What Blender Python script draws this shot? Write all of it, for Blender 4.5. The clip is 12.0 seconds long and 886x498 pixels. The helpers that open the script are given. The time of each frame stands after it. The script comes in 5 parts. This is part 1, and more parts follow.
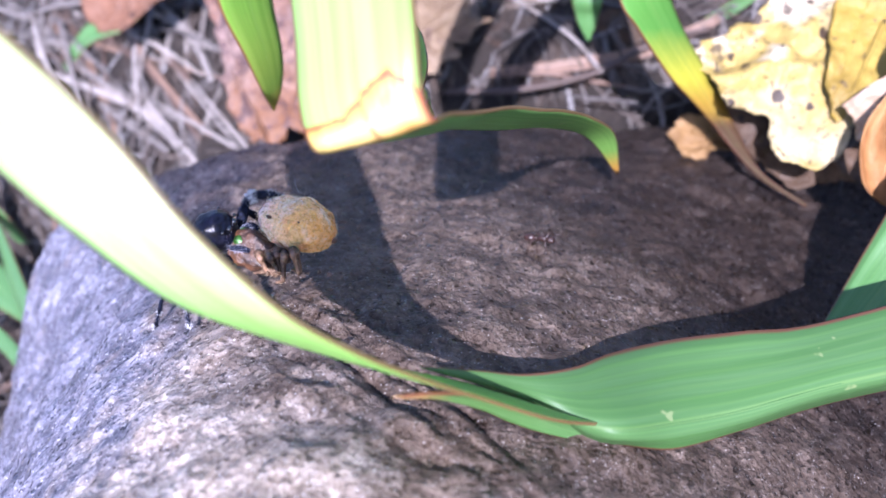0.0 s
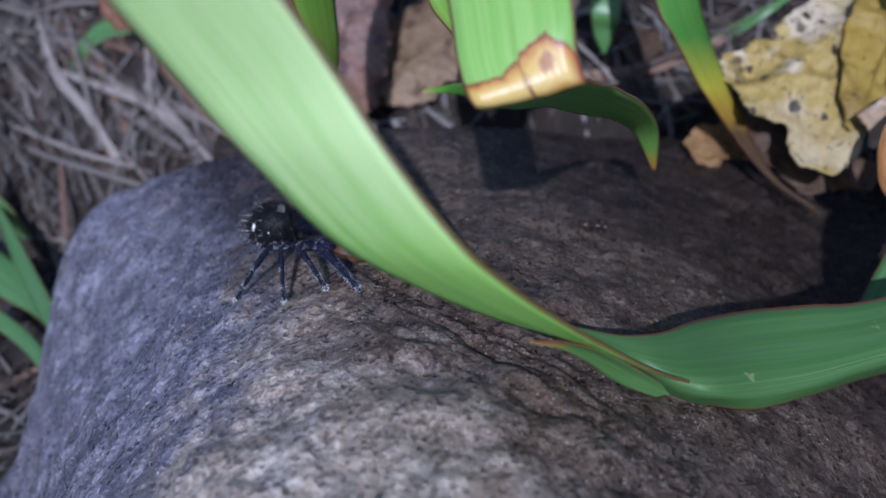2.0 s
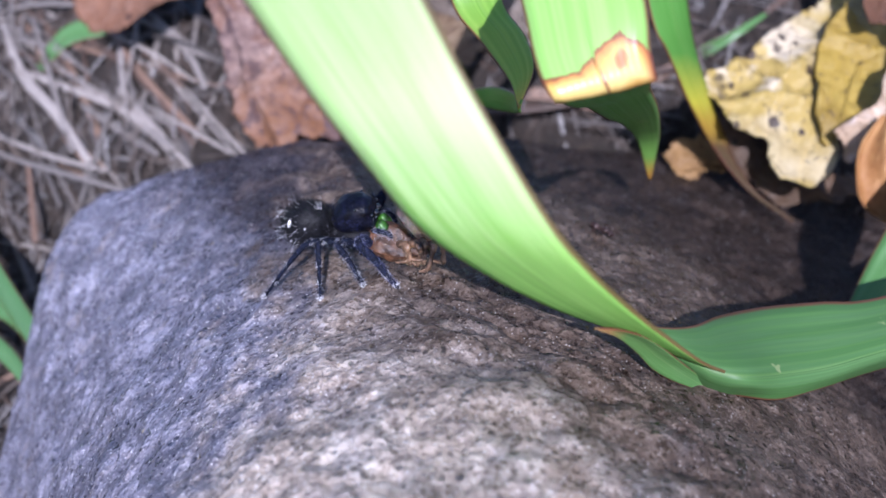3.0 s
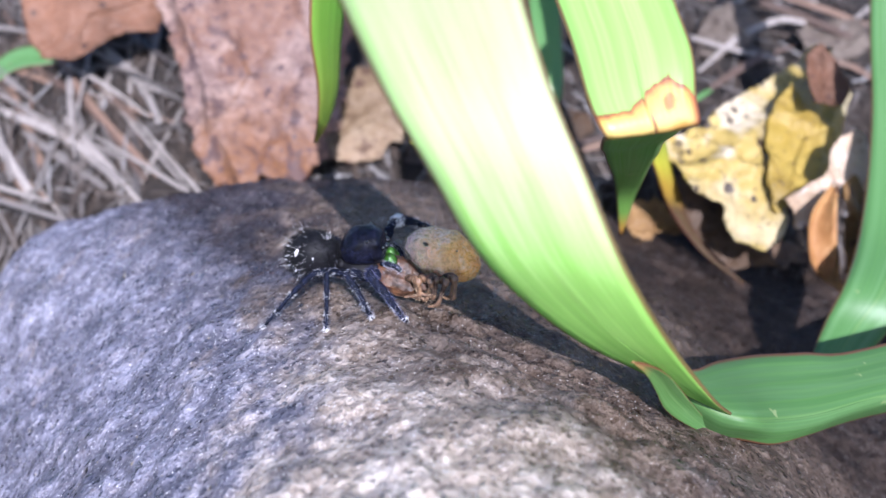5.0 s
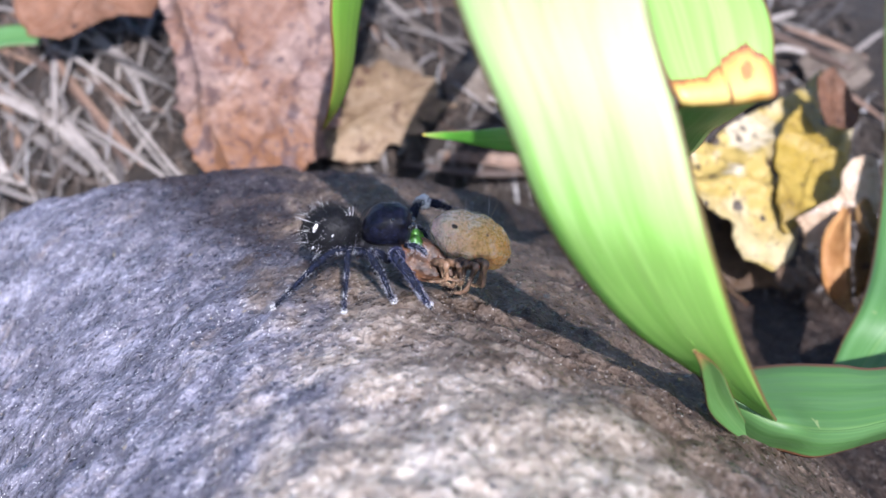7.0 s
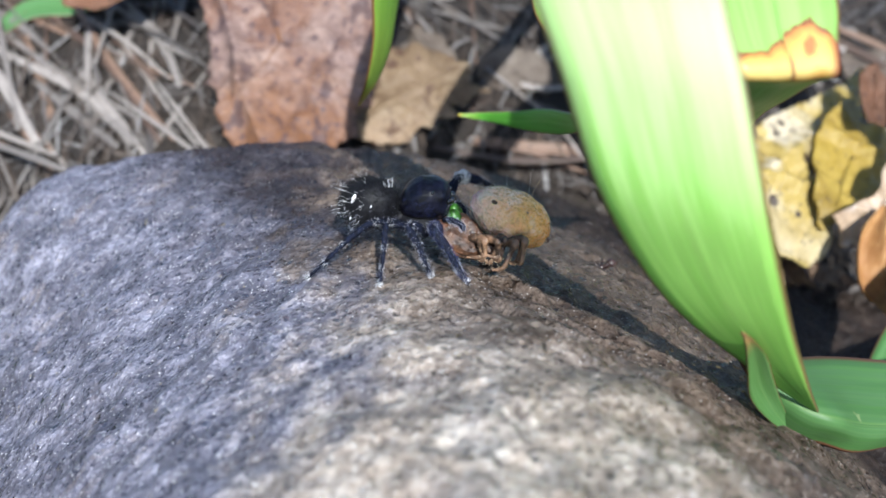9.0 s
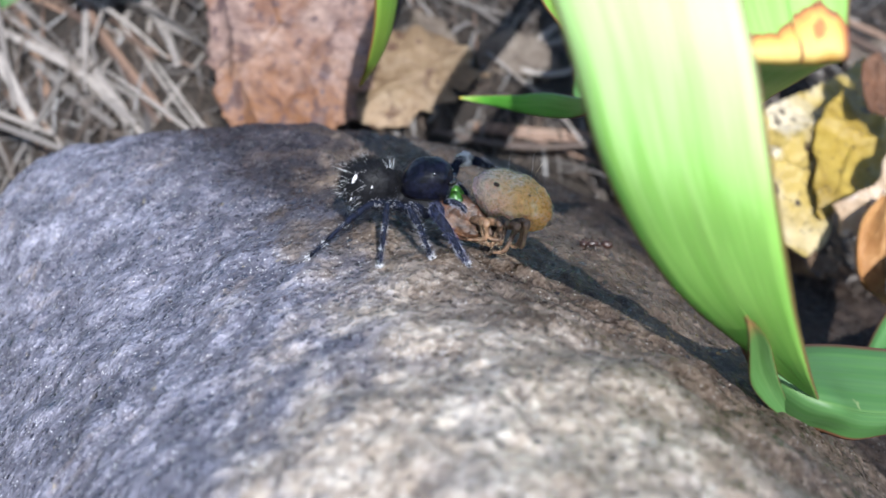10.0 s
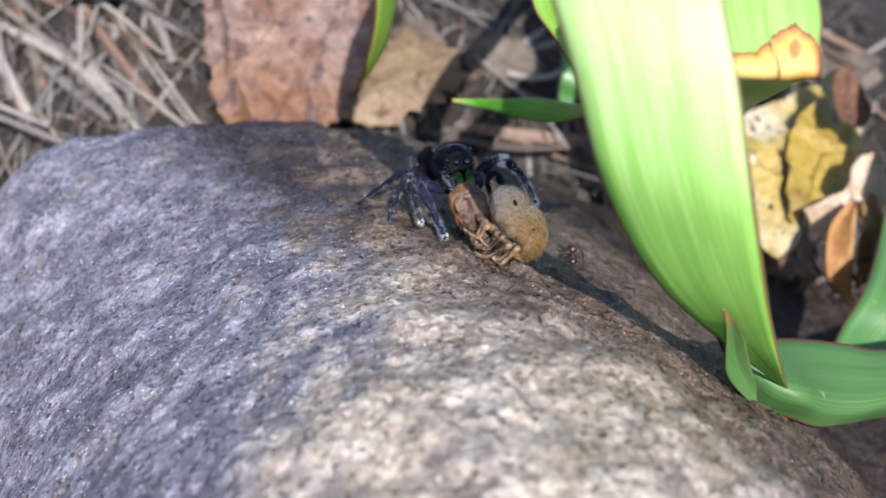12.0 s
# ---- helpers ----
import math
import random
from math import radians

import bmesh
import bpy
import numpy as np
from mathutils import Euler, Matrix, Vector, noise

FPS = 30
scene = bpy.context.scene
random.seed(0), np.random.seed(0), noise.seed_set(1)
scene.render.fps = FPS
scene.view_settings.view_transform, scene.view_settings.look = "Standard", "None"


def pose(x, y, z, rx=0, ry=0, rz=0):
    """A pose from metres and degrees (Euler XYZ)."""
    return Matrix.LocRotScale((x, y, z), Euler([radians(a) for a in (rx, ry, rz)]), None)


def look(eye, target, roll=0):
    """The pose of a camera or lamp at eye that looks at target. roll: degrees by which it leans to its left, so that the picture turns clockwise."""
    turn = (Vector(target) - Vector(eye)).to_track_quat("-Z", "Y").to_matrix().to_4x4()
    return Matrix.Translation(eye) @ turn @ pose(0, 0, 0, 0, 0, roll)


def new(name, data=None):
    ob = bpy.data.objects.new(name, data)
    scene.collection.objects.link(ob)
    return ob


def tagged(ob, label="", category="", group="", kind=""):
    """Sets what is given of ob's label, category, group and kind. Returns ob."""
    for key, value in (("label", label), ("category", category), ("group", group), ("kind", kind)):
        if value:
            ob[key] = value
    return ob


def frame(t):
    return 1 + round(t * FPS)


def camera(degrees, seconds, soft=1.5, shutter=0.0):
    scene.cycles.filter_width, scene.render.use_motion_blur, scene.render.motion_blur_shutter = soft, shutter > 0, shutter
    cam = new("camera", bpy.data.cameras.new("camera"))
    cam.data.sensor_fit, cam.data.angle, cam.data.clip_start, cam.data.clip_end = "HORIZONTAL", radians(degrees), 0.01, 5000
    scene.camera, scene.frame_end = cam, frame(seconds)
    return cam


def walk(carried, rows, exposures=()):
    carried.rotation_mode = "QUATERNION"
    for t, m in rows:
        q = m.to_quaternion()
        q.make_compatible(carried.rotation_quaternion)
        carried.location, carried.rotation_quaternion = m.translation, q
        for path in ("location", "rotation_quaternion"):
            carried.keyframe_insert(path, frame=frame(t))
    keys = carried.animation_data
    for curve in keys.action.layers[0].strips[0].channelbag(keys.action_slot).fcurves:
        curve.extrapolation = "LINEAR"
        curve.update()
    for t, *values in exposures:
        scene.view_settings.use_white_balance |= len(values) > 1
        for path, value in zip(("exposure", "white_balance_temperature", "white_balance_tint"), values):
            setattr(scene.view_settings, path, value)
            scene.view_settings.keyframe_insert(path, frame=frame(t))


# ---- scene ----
cam = camera(56.43, 12.0)
cam.data.dof.use_dof, cam.data.dof.focus_distance, cam.data.dof.aperture_fstop = True, 0.082, 26.0
# seconds; eye in millimetres; turn in degrees
PATH = [
    (0, 55.699, -51.999, 73.579, 52.915, 13.988, 11.971),
    (0.5, 54.932, -52.862, 73.819, 53.338, 13.674, 12.063),
    (1, 53.416, -53.627, 74.190, 53.705, 12.975, 11.374),
    (1.5, 50.491, -56.962, 74.051, 54.316, 12.556, 10.977),
    (2, 42.794, -61.312, 74.624, 54.450, 10.718, 9.518),
    (2.5, 35.441, -62.693, 72.534, 54.769, 8.112, 6.935),
    (3, 32.333, -65.544, 75.385, 55.255, 7.482, 5.748),
    (5, 21.164, -67.834, 73.828, 59.356, 1.649, 1.447),
    (5.5, 19.384, -67.008, 72.367, 59.189, 0.694, 0.726),
    (6, 17.817, -66.560, 70.450, 60.000, 0.000, -0.000),
    (6.5, 16.101, -64.384, 67.230, 60.659, -2.206, -0.654),
    (7, 14.571, -65.323, 66.790, 61.544, -2.146, 0.619),
    (9, 12.608, -65.177, 64.506, 61.045, -3.492, 2.665),
    (9.5, 12.431, -64.907, 64.248, 60.626, -3.865, 2.400),
    (10, 12.125, -64.991, 63.782, 60.159, -4.300, 2.754),
    (10.5, 12.190, -64.778, 63.644, 60.131, -4.399, 2.425),
    (11, 12.303, -64.472, 63.675, 59.785, -4.380, 2.293),
    (11.5, 12.442, -63.179, 62.635, 59.590, -4.498, 2.815),
    (12, 9.809, -69.577, 65.824, 60.098, -5.978, 1.720),
]
# seconds, stops, kelvin, tint
EXPOSURES = [(0.0, 1.64, 5350, 31), (0.5, 1.28, 5330, 33), (1.0, 1.0, 5300, 29), (1.5, 0.8, 5320, 37), (2.0, -0.05, 5100, 20), (2.5, 0.03, 5350, 14), (3.0, 0.85, 5350, 25), (5.0, 1.2, 5500, 21), (7.0, 1.2, 5700, 18), (9.0, 1.02, 5750, 7), (10.6, 1.05, 5800, 9), (11.0, 1.0, 5850, 8), (11.5, 0.78, 5850, 2), (12.0, 1.0, 6000, 12)]
walk(cam, [(t, pose(x / 1000, y / 1000, z / 1000, a, b, c)) for t, x, y, z, a, b, c in PATH], EXPOSURES)

# ---- light ----
SUN_AZ, SUN_EL = -12.5, 38.0      # the way the light travels: degrees from +y towards +x, and down
world = bpy.data.worlds.new("world")
scene.world = world
world.use_nodes = True
sky = world.node_tree.nodes.new("ShaderNodeTexSky")
sky.sky_type, sky.sun_disc = "NISHITA", False
sky.sun_elevation, sky.sun_rotation = radians(SUN_EL), radians(180 + SUN_AZ)
back = world.node_tree.nodes["Background"]
back.inputs["Strength"].default_value = 0.105
world.node_tree.links.new(sky.outputs["Color"], back.inputs["Color"])
sun_way = Vector((math.sin(radians(SUN_AZ)) * math.cos(radians(SUN_EL)), math.cos(radians(SUN_AZ)) * math.cos(radians(SUN_EL)), -math.sin(radians(SUN_EL))))
sun_data = bpy.data.lights.new("sun", "SUN")
sun_data.energy, sun_data.angle, sun_data.color = 5.0, radians(0.6), (1.0, 0.95, 0.88)
sun = new("sun", sun_data)
sun.matrix_world = look(-sun_way * 2, (0, 0, 0))
MM = 0.001


# ---- materials ----
class Nodes:
    """A node material with short calls."""

    def __init__(self, name):
        self.mat = bpy.data.materials.new(name)
        self.mat.use_nodes = True
        self.tree = self.mat.node_tree
        self.bsdf = self.tree.nodes["Principled BSDF"]
        self.out = self.tree.nodes["Material Output"]
        self.coord = self.tree.nodes.new("ShaderNodeTexCoord")

    def node(self, kind, **inputs):
        n = self.tree.nodes.new(kind)
        for key, value in inputs.items():
            self.put(n.inputs[key.replace("_", " ")], value)
        return n

    def put(self, socket, value):
        if isinstance(value, bpy.types.NodeSocket):
            self.tree.links.new(value, socket)
        elif isinstance(value, tuple) and len(value) == 3 and socket.type == "RGBA":
            socket.default_value = (*value, 1)
        else:
            socket.default_value = value

    def stretched(self, scale, kind="Object", turn=(0, 0, 0)):
        m = self.tree.nodes.new("ShaderNodeMapping")
        self.tree.links.new(self.coord.outputs[kind], m.inputs["Vector"])
        m.inputs["Scale"].default_value, m.inputs["Rotation"].default_value = scale, turn
        return m.outputs["Vector"]

    def noise(self, scale, detail=4.0, rough=0.55, vector=None, distortion=0.0):
        n = self.node("ShaderNodeTexNoise", Scale=scale, Detail=detail, Roughness=rough, Distortion=distortion)
        self.tree.links.new(vector or self.coord.outputs["Object"], n.inputs["Vector"])
        return n.outputs["Fac"]

    def cells(self, scale, vector=None, feature="F1"):
        n = self.node("ShaderNodeTexVoronoi", Scale=scale)
        n.feature = feature
        self.tree.links.new(vector or self.coord.outputs["Object"], n.inputs["Vector"])
        return n

    def ramp(self, fac, *stops, mode="LINEAR"):
        r = self.tree.nodes.new("ShaderNodeValToRGB")
        r.color_ramp.interpolation = mode
        e = r.color_ramp.elements
        while len(e) < len(stops):
            e.new(0.5)
        for el, (at, c) in zip(e, stops):
            el.position, el.color = at, (*(c if isinstance(c, tuple) else (c, c, c)), 1)
        self.put(r.inputs["Fac"], fac)
        return r.outputs["Color"]

    def mix(self, fac, a, b, mode="MIX"):
        n = self.tree.nodes.new("ShaderNodeMix")
        n.data_type, n.blend_type = "RGBA", mode
        self.put(n.inputs["Factor"], fac)
        self.put(n.inputs[6], a)
        self.put(n.inputs[7], b)
        return n.outputs[2]

    def math(self, op, a, b=0.0):
        n = self.tree.nodes.new("ShaderNodeMath")
        n.operation = op
        self.put(n.inputs[0], a)
        self.put(n.inputs[1], b)
        return n.outputs[0]

    def bump(self, height, strength, distance):
        n = self.node("ShaderNodeBump", Strength=strength, Distance=distance, Height=height)
        return n.outputs["Normal"]

    def surface(self, color, rough, normal=None, **more):
        self.put(self.bsdf.inputs["Base Color"], color)
        self.put(self.bsdf.inputs["Roughness"], rough)
        if normal is not None:
            self.put(self.bsdf.inputs["Normal"], normal)
        for key, value in more.items():
            self.put(self.bsdf.inputs[key.replace("_", " ")], value)
        return self.mat

    def thin(self, color, share):
        """Lets part of the light through, as a leaf does."""
        t = self.node("ShaderNodeBsdfTranslucent", Color=color)
        m = self.node("ShaderNodeMixShader", Fac=share)
        self.tree.links.new(self.bsdf.outputs[0], m.inputs[1])
        self.tree.links.new(t.outputs[0], m.inputs[2])
        self.tree.links.new(m.outputs[0], self.out.inputs["Surface"])
        return self.mat

    def uv(self):
        s = self.tree.nodes.new("ShaderNodeSeparateXYZ")
        self.tree.links.new(self.coord.outputs["UV"], s.inputs[0])
        return s.outputs[0], s.outputs[1]


def rock_material():
    n = Nodes("rock")
    broad, mottle = n.noise(32, 3, 0.5), n.noise(190, 5, 0.66)
    grain, fine = n.noise(950, 4, 0.7), n.noise(2700, 3, 0.75)
    tone = n.mix(0.55, grain, n.noise(260, 5, 0.66))
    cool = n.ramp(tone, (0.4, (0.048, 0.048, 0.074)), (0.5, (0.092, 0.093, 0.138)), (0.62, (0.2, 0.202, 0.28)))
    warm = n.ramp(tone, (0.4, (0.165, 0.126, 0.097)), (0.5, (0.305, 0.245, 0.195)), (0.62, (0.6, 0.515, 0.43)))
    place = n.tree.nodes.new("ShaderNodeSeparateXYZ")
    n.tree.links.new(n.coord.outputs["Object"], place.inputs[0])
    # blue-grey on the flank towards -x, warm and paler on the ridge
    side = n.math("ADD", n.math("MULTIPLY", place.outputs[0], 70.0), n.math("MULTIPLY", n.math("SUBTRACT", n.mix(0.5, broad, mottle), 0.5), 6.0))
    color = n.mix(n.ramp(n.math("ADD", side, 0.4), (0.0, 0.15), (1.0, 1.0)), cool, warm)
    color = n.mix(n.ramp(mottle, (0.36, 0.8), (0.54, 0.0)), color, n.mix(1.0, color, (0.5, 0.5, 0.54), "MULTIPLY"))
    # brown of the back and right flank, with shade painted into the colour
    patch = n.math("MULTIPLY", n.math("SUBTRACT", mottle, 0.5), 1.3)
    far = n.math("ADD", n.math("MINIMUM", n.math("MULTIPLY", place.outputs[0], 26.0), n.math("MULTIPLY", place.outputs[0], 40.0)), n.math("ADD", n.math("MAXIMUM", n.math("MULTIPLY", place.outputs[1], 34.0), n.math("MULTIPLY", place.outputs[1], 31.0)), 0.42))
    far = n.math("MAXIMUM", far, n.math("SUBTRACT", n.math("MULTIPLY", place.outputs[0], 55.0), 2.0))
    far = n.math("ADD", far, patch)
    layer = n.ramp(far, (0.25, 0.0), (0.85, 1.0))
    rust = n.ramp(n.noise(110, 5, 0.66, None, 0.5), (0.58, 0.0), (0.68, 0.6))
    color = n.mix(rust, color, n.mix(0.5, color, (0.36, 0.26, 0.18)))
    yellow = n.ramp(n.noise(1000, 3, 0.6), (0.67, 0.0), (0.75, 0.5))
    color = n.mix(yellow, color, (0.36, 0.28, 0.1))
    speck = n.ramp(fine, (0.59, 0.0), (0.68, 1.0))
    color = n.mix(n.math("MULTIPLY", speck, 0.45), color, (0.6, 0.6, 0.62))
    pit = n.ramp(n.noise(1900, 3, 0.7), (0.31, 0.35), (0.4, 0.0))
    color = n.mix(pit, color, (0.045, 0.042, 0.042))
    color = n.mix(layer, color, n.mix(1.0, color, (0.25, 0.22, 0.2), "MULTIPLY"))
    # a second step of painted shade, far back on the right
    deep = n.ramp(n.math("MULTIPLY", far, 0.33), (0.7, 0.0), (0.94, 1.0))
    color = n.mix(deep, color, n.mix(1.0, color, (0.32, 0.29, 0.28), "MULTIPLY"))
    # mica glints painted as pale dots
    mica = n.cells(2900)
    glint = n.math("MULTIPLY", n.ramp(mica.outputs["Distance"], (0.12, 1.0), (0.24, 0.0)), n.ramp(mica.outputs["Color"], (0.52, 0.0), (0.56, 1.0)))
    color = n.mix(n.math("MULTIPLY", glint, n.math("SUBTRACT", 0.85, n.math("MULTIPLY", layer, 0.5))), color, (0.8, 0.79, 0.76))
    flakes = n.cells(2100)
    flake = n.ramp(flakes.outputs["Color"], (0.66, 0.0), (0.72, 1.0))
    rough = n.mix(flake, n.ramp(fine, (0.3, 0.58), (0.7, 0.42)), (0.13, 0.13, 0.13))
    relief = n.math("ADD", n.math("MULTIPLY", grain, 0.5), n.math("ADD", n.math("MULTIPLY", fine, 0.36), n.math("ADD", n.math("MULTIPLY", n.noise(330, 5, 0.6), 0.9), n.math("MULTIPLY", n.noise(130, 3, 0.5), 1.6))))
    relief = n.math("ADD", relief, n.math("MULTIPLY", flakes.outputs["Distance"], 0.15))
    skin = n.bump(relief, 0.95, 0.0008)
    tilt = n.node("ShaderNodeVectorMath", Vector=flakes.outputs["Color"])
    tilt.operation, tilt.inputs[1].default_value = "SUBTRACT", (0.5, 0.5, 0.5)
    grow = n.tree.nodes.new("ShaderNodeVectorMath")
    grow.operation, grow.inputs[1].default_value = "MULTIPLY_ADD", (0.9, 0.9, 0.9)
    n.put(grow.inputs[0], tilt.outputs[0])
    n.put(grow.inputs[2], skin)
    unit = n.tree.nodes.new("ShaderNodeVectorMath")
    unit.operation = "NORMALIZE"
    n.put(unit.inputs[0], grow.outputs[0])
    facet = n.tree.nodes.new("ShaderNodeMix")
    facet.data_type = "VECTOR"
    n.put(facet.inputs[0], flake)
    n.put(facet.inputs[4], skin)
    n.put(facet.inputs[5], unit.outputs[0])
    return n.surface(color, rough, facet.outputs[1], Specular_IOR_Level=n.ramp(layer, (0.0, 0.65), (1.0, 0.2)))


def soil_material():
    n = Nodes("soil")
    a, b = n.noise(180, 6, 0.65), n.noise(1200, 5, 0.7)
    color = n.ramp(a, (0.3, (0.01, 0.007, 0.005)), (0.55, (0.022, 0.015, 0.01)), (0.75, (0.05, 0.034, 0.022)))
    color = n.mix(n.ramp(b, (0.6, 0.0), (0.72, 0.8)), color, (0.11, 0.075, 0.045))
    return n.surface(color, 0.9, n.bump(n.math("ADD", a, b), 0.9, 0.002))


def blade_material(name, stops, edge=(0.16, 0.045, 0.03), veins=15.0, share=0.3, rough=0.34, wave=0.05, gloss=0.5, glare_end=None, band=None):
    """A grass blade: colours run from its base (0) to its tip (1), fine veins run along it."""
    n = Nodes(name)
    u, v = n.uv()
    blot = n.noise(130, 4, 0.6)
    run = n.math("ADD", v, n.math("MULTIPLY", n.math("SUBTRACT", blot, 0.5), wave))
    color = n.ramp(run, *stops)
    lines = n.math("SINE", n.math("MULTIPLY", u, veins * 6.2832))
    streak = n.noise(1.0, 4, 0.6, n.stretched((60, 7, 1), "UV"))
    color = n.mix(n.math("MULTIPLY", n.ramp(streak, (0.35, 0.0), (0.7, 1.0)), 0.32), color, n.mix(1.0, color, (1.25, 1.35, 1.15), "MULTIPLY"))
    wide = n.noise(1.0, 4, 0.6, n.stretched((11, 3.2, 1), "UV"), 0.4)
    color = n.mix(n.ramp(wide, (0.5, 0.0), (0.68, 0.6)), color, n.mix(1.0, color, (1.5, 1.28, 1.7), "MULTIPLY"))
    color = n.mix(n.ramp(wide, (0.33, 0.55), (0.47, 0.0)), color, n.mix(1.0, color, (0.72, 0.85, 0.6), "MULTIPLY"))
    color = n.mix(n.ramp(lines, (0.0, 0.0), (1.0, 0.07)), color, (0.2, 0.36, 0.08))
    if glare_end:
        # sun glare painted pale over the upper part, broken by the blade's own streaks
        glare = n.math("ADD", n.math("MULTIPLY", n.ramp(v, (glare_end - 0.04, 1.0), (glare_end + 0.16, 0.0)), 0.75), n.math("MULTIPLY", n.math("SUBTRACT", n.mix(0.5, streak, wide), 0.5), 1.9))
        color = n.mix(n.ramp(glare, (0.25, 0.0), (0.85, 0.85)), color, (0.64, 0.75, 0.43))
    if band:
        # the withered band: from the crease back towards the base, wider at one edge
        crease, long = band
        back_from = n.math("MULTIPLY", n.math("SUBTRACT", crease, v), long)
        s = n.math("DIVIDE", back_from, n.math("MULTIPLY", n.ramp(u, (0.0, 0.26), (0.35, 0.28), (0.55, 0.42), (0.76, 0.58), (0.92, 0.48), (1.0, 0.34)), 10.0))
        ragged = n.math("ADD", s, n.math("MULTIPLY", n.math("SUBTRACT", n.noise(420, 4, 0.65), 0.5), 0.5))
        dry = n.ramp(ragged, (0.0, (0.16, 0.07, 0.03)), (0.1, (0.5, 0.27, 0.06)), (0.3, (0.66, 0.48, 0.17)), (0.68, (0.62, 0.42, 0.1)), (0.86, (0.5, 0.24, 0.06)), (0.95, (0.2, 0.055, 0.025)))
        inside = n.math("MULTIPLY", n.ramp(s, (0.0, 0.0), (0.03, 1.0)), n.ramp(ragged, (0.96, 1.0), (1.0, 0.0)))
        scar = n.math("MULTIPLY", n.ramp(n.math("ABSOLUTE", n.math("SUBTRACT", u, 0.52)), (0.012, 0.9), (0.03, 0.0)), n.ramp(ragged, (0.5, 1.0), (0.8, 0.0)))
        dry = n.mix(scar, dry, (0.2, 0.06, 0.03))
        # a rusty blotch beside the scar and a reddened margin
        du, ds = n.math("SUBTRACT", u, 0.74), n.math("SUBTRACT", s, 0.58)
        ring = n.math("ADD", n.math("MULTIPLY", n.math("MULTIPLY", du, du), 60.0), n.math("MULTIPLY", n.math("MULTIPLY", ds, ds), 14.0))
        ring = n.math("ADD", ring, n.math("MULTIPLY", n.math("SUBTRACT", n.noise(900, 3, 0.6), 0.5), 0.9))
        dry = n.mix(n.ramp(ring, (0.1, 0.8), (0.45, 0.0)), dry, (0.3, 0.1, 0.04))
        dry = n.mix(n.ramp(u, (0.9, 0.0), (0.97, 0.75)), dry, (0.36, 0.1, 0.05))
        color = n.mix(inside, color, dry)
    off = n.math("ABSOLUTE", n.math("SUBTRACT", u, 0.5))
    color = n.mix(n.ramp(off, (0.0, 0.2), (0.03, 0.0)), color, (0.28, 0.4, 0.13))
    rim = n.math("ADD", off, n.math("MULTIPLY", n.math("SUBTRACT", blot, 0.5), 0.02))
    color = n.mix(n.ramp(rim, (0.468, 0.0), (0.486, 0.85)), color, edge)
    spot = n.ramp(n.noise(420, 2, 0.5), (0.74, 0.0), (0.78, 0.35))
    color = n.mix(spot, color, (0.4, 0.42, 0.2))
    normal = n.bump(n.math("ADD", n.math("MULTIPLY", lines, 0.4), streak), 0.12, 0.0001)
    n.surface(color, n.ramp(streak, (0.3, rough - 0.05), (0.7, rough + 0.12)), normal, Specular_IOR_Level=gloss)
    return n.thin(n.mix(1.0, color, (1.0, 1.25, 0.55), "MULTIPLY"), share)


